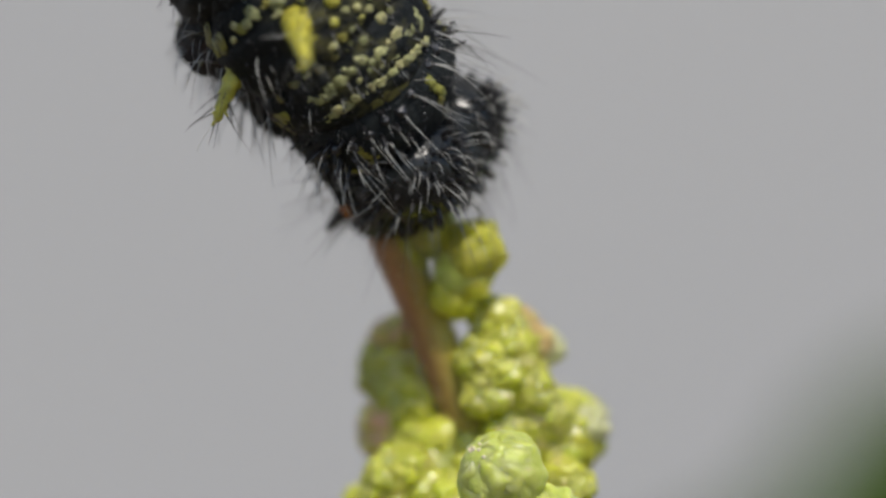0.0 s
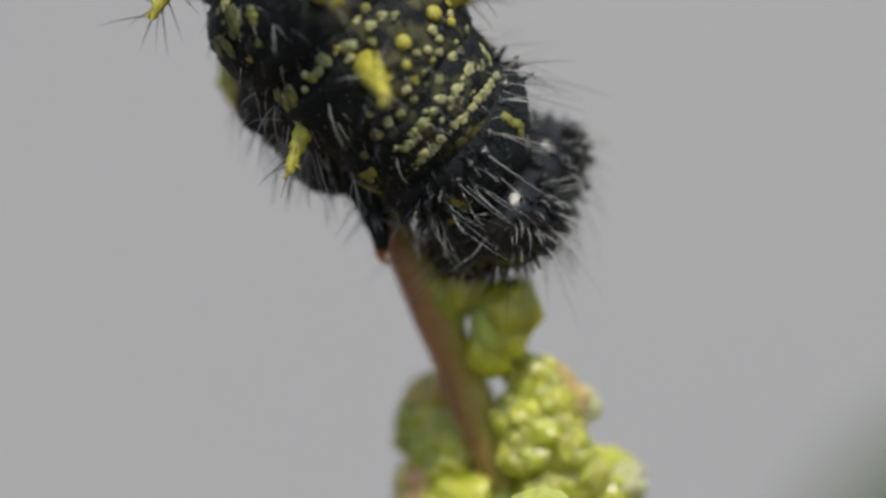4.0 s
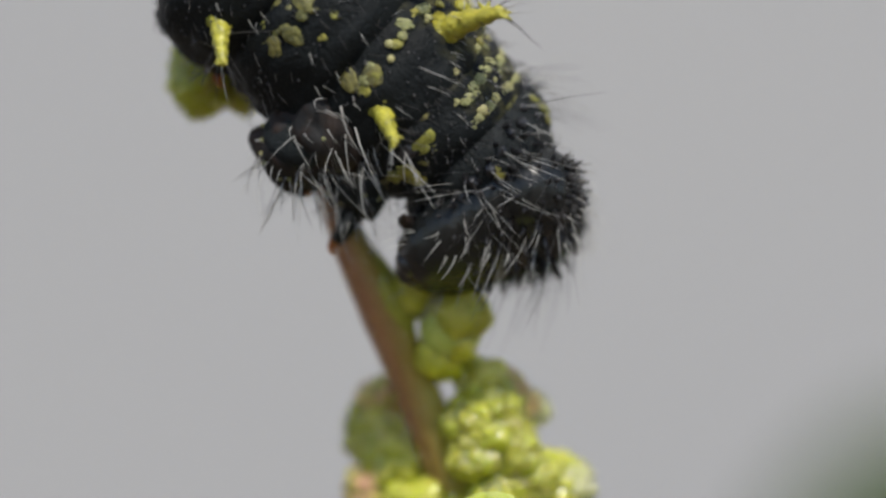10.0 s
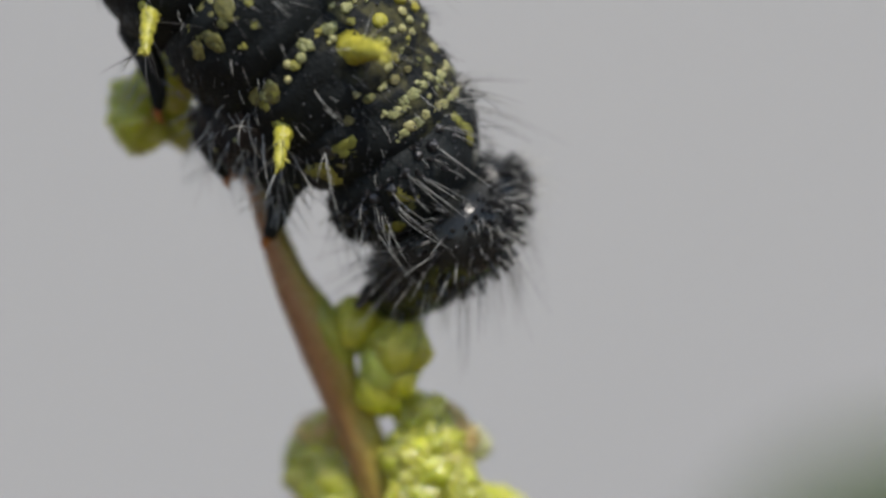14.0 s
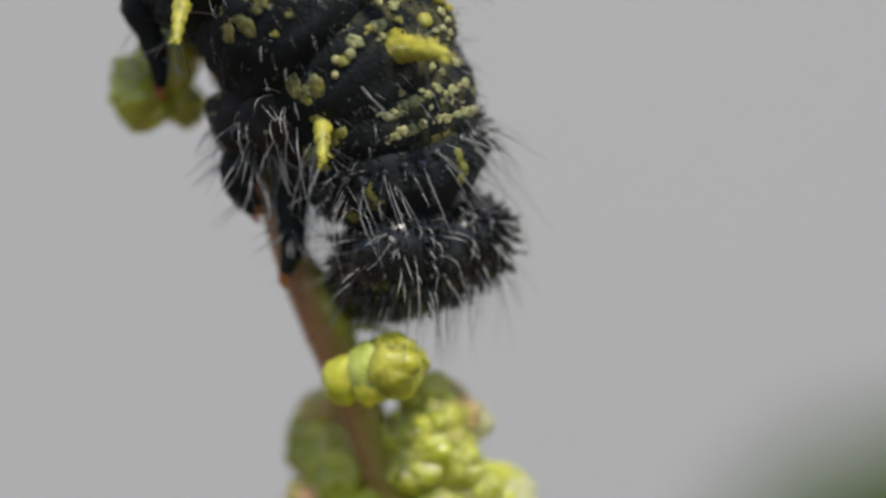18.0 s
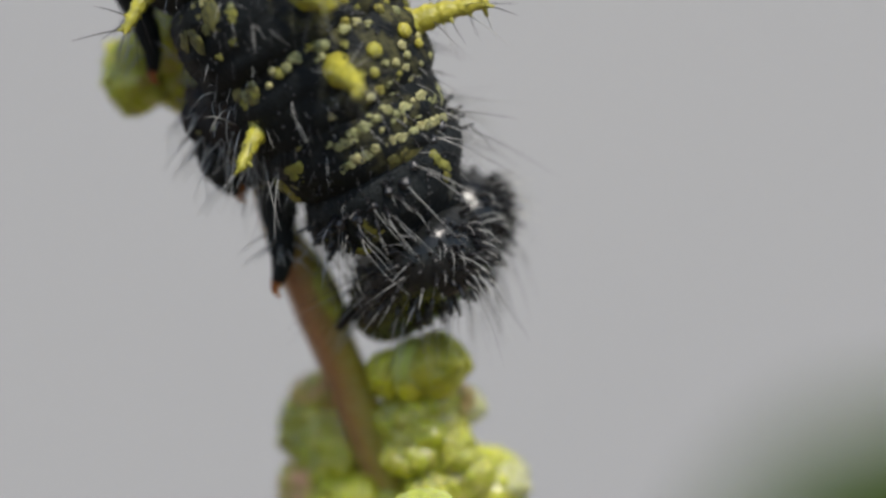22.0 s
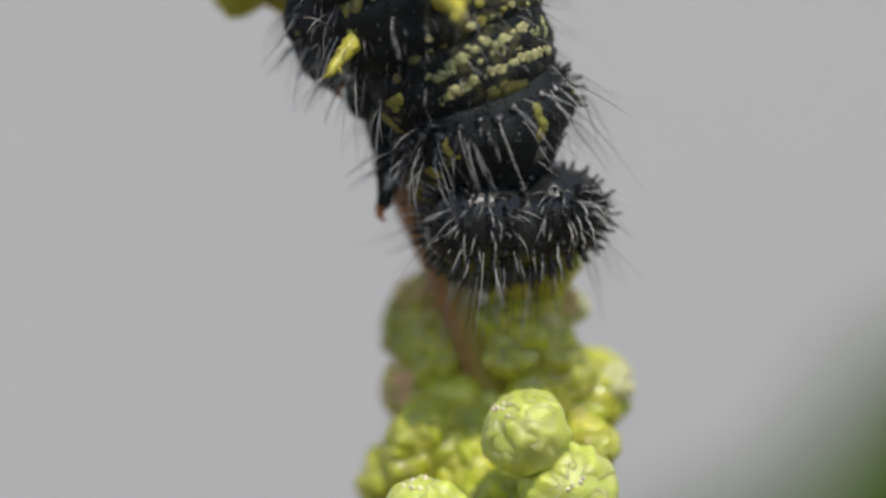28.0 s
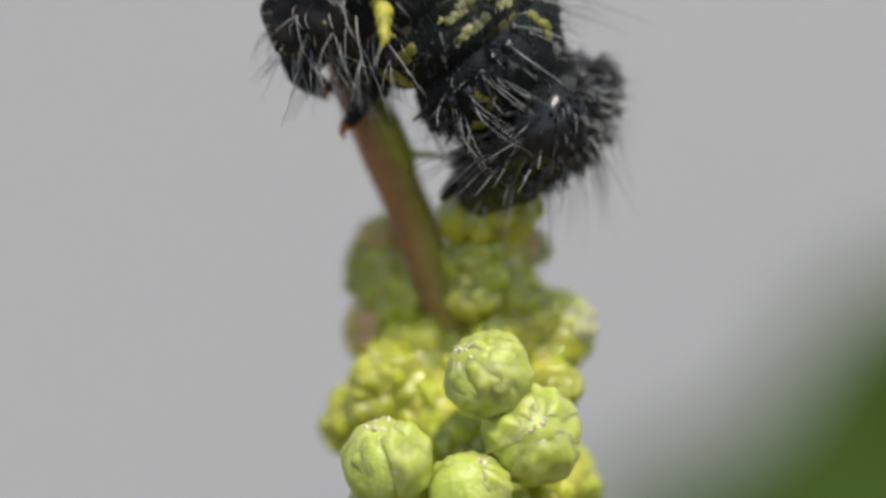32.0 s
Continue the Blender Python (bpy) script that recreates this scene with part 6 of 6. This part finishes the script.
    walk(leg_front, [
        (0, pose(0.000662, -0.000938, -0.001650, -0.7, -28.0, 0.0)),
        (0.5, pose(0.000658, -0.000938, -0.001615, 0.2, -33.0, 0.0)),
        (1, pose(0.000654, -0.000938, -0.001581, -1.2, -43.5, 0.0)),
        (1.5, pose(0.000650, -0.000938, -0.001546, -1.1, -51.4, 0.0)),
        (2, pose(0.000646, -0.000938, -0.001511, 1.3, -24.4, 0.0)),
        (2.5, pose(0.000642, -0.000938, -0.001476, 2.2, -21.0, 0.0)),
        (4.5, pose(0.000625, -0.000938, -0.001337, -1.2, -16.3, 0.0)),
        (5, pose(0.000621, -0.000938, -0.001303, 0.7, -11.0, 0.0)),
        (5.5, pose(0.000617, -0.000938, -0.001268, -0.4, -17.8, 0.0)),
        (6, pose(0.000612, -0.000938, -0.001233, -1.3, -29.3, 0.0)),
        (6.5, pose(0.000608, -0.000938, -0.001199, 1.0, -31.3, 0.0)),
        (7, pose(0.000604, -0.000938, -0.001164, -2.3, -29.7, 0.0)),
        (7.5, pose(0.000600, -0.000938, -0.001129, -3.2, -12.9, 0.0)),
        (8, pose(0.000596, -0.000938, -0.001094, -5.5, 8.3, 0.0)),
        (8.5, pose(0.000592, -0.000938, -0.001060, 5.3, 3.5, 0.0)),
        (9, pose(0.000587, -0.000938, -0.001025, -5.0, 19.4, 0.0)),
        (9.5, pose(0.000587, -0.000938, -0.001050, 21.8, 14.4, 0.0)),
        (10, pose(0.000587, -0.000938, -0.001075, 12.9, 21.4, 0.0)),
        (10.5, pose(0.000587, -0.000938, -0.001100, 22.4, 13.8, 0.0)),
        (11, pose(0.000587, -0.000938, -0.001125, 0.8, 7.4, 0.0)),
        (11.5, pose(0.000481, -0.000938, -0.000888, 24.4, 12.4, 0.0)),
        (12, pose(0.000375, -0.000938, -0.000650, -4.4, 9.7, 0.0)),
        (12.5, pose(0.000381, -0.000938, -0.000688, 8.5, 11.6, 0.0)),
        (13, pose(0.000387, -0.000938, -0.000725, 2.5, 9.3, 0.0)),
        (13.5, pose(0.000362, -0.000938, -0.000337, -3.7, 12.3, 0.0)),
        (14, pose(0.000450, -0.000938, -0.000225, 11.9, 12.7, 0.0)),
        (14.5, pose(0.001038, -0.000938, -0.000900, 36.9, 14.4, 0.0)),
        (16.5, pose(0.001178, -0.000938, -0.001300, 30.3, 26.9, 0.0)),
        (17, pose(0.001213, -0.000938, -0.001400, 27.8, 18.0, 0.0)),
        (17.5, pose(0.001012, -0.000938, -0.001475, 25.6, 8.0, 0.0)),
        (18, pose(0.000813, -0.000938, -0.001550, 0.8, 3.6, 0.0)),
        (18.5, pose(0.000834, -0.000938, -0.001519, 14.3, 3.9, 0.0)),
        (19, pose(0.000856, -0.000938, -0.001487, 24.0, 15.7, 0.0)),
        (19.5, pose(0.000878, -0.000938, -0.001456, 16.9, 3.6, 0.0)),
        (20, pose(0.000900, -0.000938, -0.001425, 32.7, 18.7, 0.0)),
        (20.5, pose(0.000888, -0.000938, -0.001819, 18.0, 5.4, 0.0)),
        (21, pose(0.000875, -0.000938, -0.002213, 0.9, -3.9, 0.0)),
        (21.5, pose(0.000844, -0.000938, -0.002150, 1.4, -5.3, 0.0)),
        (22, pose(0.000813, -0.000938, -0.002087, 0.8, -0.2, 0.0)),
        (22.5, pose(0.000800, -0.000938, -0.002040, 6.5, 1.4, 0.0)),
        (23, pose(0.000788, -0.000938, -0.001992, 5.2, 0.5, 0.0)),
        (23.5, pose(0.000775, -0.000938, -0.001944, 2.8, -0.4, 0.0)),
        (24, pose(0.000762, -0.000938, -0.001896, 4.1, -0.7, 0.0)),
        (24.5, pose(0.000750, -0.000938, -0.001848, 8.5, 0.7, 0.0)),
        (25, pose(0.000737, -0.000938, -0.001800, 2.5, -14.8, 0.0)),
        (25.5, pose(0.000754, -0.000938, -0.001931, 7.0, -10.7, 0.0)),
        (27.5, pose(0.000821, -0.000938, -0.002456, -1.6, 7.0, 0.0)),
        (28, pose(0.000837, -0.000938, -0.002587, -0.3, 2.7, 0.0)),
        (28.5, pose(0.001000, -0.000938, -0.002806, 2.0, -3.1, 0.0)),
        (29, pose(0.001162, -0.000938, -0.003025, -1.3, -9.7, 0.0)),
        (29.5, pose(0.000944, -0.000938, -0.002619, -4.1, -10.5, 0.0)),
        (30, pose(0.000725, -0.000938, -0.002213, -2.3, -4.0, 0.0)),
        (30.5, pose(0.000750, -0.000938, -0.002172, 8.8, -0.6, 0.0)),
        (31, pose(0.000775, -0.000938, -0.002131, -0.7, -3.1, 0.0)),
        (31.5, pose(0.000800, -0.000938, -0.002091, 19.2, 10.5, 0.0)),
        (32, pose(0.000825, -0.000938, -0.002050, -1.0, 20.6, 0.0)),
    ])
    walk(leg_hind, [
        (0, pose(-0.001875, -0.000750, 0.002575, 10.0, -14.0, 0.0)),
        (32, pose(-0.001875, -0.000750, 0.002575, 10.0, -14.0, 0.0)),
    ])
    walk(bud_bitten, [
        (0, pose(0.000468, 0.000000, 0.299575, 20.0, 20.0, 0.0)),
        (14.5, pose(0.000468, 0.000000, 0.299575, 20.0, 20.0, 0.0)),
        (16.5, pose(0.001513, -0.000500, 0.299825, 20.0, 60.0, 0.0)),
        (17, pose(0.000875, -0.000500, 0.299513, 20.0, 70.0, 0.0)),
        (17.5, pose(-0.000237, -0.001500, 0.299038, 20.0, 70.0, 0.0)),
        (18, pose(0.000075, -0.001500, 0.298950, 20.0, 70.0, 0.0)),
        (18.6, pose(0.000825, -0.000750, 0.299262, 20.0, 20.0, 0.0)),
        (20, pose(0.001000, -0.000500, 0.299113, 20.0, -25.0, 0.0)),
        (20.5, pose(0.000075, -0.001000, 0.298700, 20.0, 20.0, 0.0)),
        (21, pose(0.000675, -0.000750, 0.298137, 30.0, 70.0, 0.0)),
        (22, pose(0.001200, -0.000200, 0.298662, 25.0, 76.0, 0.0)),
        (25, pose(0.000950, -0.000200, 0.299200, 20.0, 76.0, 0.0)),
        (28, pose(0.001325, -0.000075, 0.298700, 20.0, 76.0, 0.0)),
        (32, pose(0.001325, -0.000075, 0.298638, 20.0, 76.0, 0.0)),
    ])
    walk(bud_eaten, [
        (0, pose(-0.000235, 0.000200, 0.300425, 10.0, 30.0, 0.0)),
        (14.6, pose(-0.000235, 0.000200, 0.300425, 10.0, 30.0, 0.0)),
        (15.6, pose(0.000200, -0.000250, 0.300138, 10.0, 10.0, 0.0)),
        (16.5, pose(0.002079, -0.002154, 0.301720, 10.0, 10.0, 0.0)),
        (17, pose(0.001855, -0.002223, 0.301883, 10.0, 10.0, 0.0)),
        (17.5, pose(0.001724, -0.000667, 0.301877, 10.0, 10.0, 0.0)),
        (18, pose(0.000782, -0.000509, 0.301411, 10.0, 10.0, 0.0)),
        (18.5, pose(0.000953, -0.000494, 0.301554, 10.0, 10.0, 0.0)),
        (19, pose(0.000955, -0.002037, 0.301537, 10.0, 10.0, 0.0)),
        (19.5, pose(0.000923, -0.000602, 0.301730, 10.0, 10.0, 0.0)),
        (20, pose(0.002267, -0.001733, 0.301282, 10.0, 10.0, 0.0)),
        (20.5, pose(0.001703, -0.001616, 0.300900, 10.0, 10.0, 0.0)),
        (21, pose(0.000364, -0.000747, 0.300181, 10.0, 10.0, 0.0)),
        (21.5, pose(0.000696, -0.000676, 0.300189, 10.0, 10.0, 0.0)),
        (22, pose(0.001209, -0.000634, 0.301014, 10.0, 10.0, 0.0)),
        (22.5, pose(0.001159, -0.000593, 0.300954, 10.0, 10.0, 0.0)),
        (23, pose(0.000885, -0.000629, 0.300867, 10.0, 10.0, 0.0)),
        (23.5, pose(0.000742, -0.000661, 0.300907, 10.0, 10.0, 0.0)),
        (24, pose(0.000834, -0.000538, 0.300713, 10.0, 10.0, 0.0)),
        (24.5, pose(0.000754, -0.000658, 0.300760, 10.0, 10.0, 0.0)),
        (25, pose(0.000298, -0.000520, 0.300775, 10.0, 10.0, 0.0)),
        (25.5, pose(0.000309, -0.000424, 0.301142, 10.0, 10.0, 0.0)),
        (27.5, pose(0.001237, -0.000951, 0.300041, 10.0, 10.0, 0.0)),
        (28, pose(0.000807, -0.000914, 0.299569, 10.0, 10.0, 0.0)),
        (28.5, pose(0.001181, -0.001027, 0.299636, 10.0, 10.0, 0.0)),
        (29, pose(0.000898, -0.000917, 0.299641, 10.0, 10.0, 0.0)),
        (29.5, pose(0.000655, -0.000851, 0.299982, 10.0, 10.0, 0.0)),
        (30, pose(0.001390, -0.000416, 0.300636, 10.0, 10.0, 0.0)),
        (30.5, pose(0.001640, -0.000335, 0.300954, 10.0, 10.0, 0.0)),
        (31, pose(0.001345, -0.000670, 0.300728, 10.0, 10.0, 0.0)),
        (31.5, pose(0.002429, -0.000705, 0.301093, 10.0, 10.0, 0.0)),
        (32, pose(0.002078, -0.000650, 0.300277, 10.0, 10.0, 0.0)),
    ])


motions()
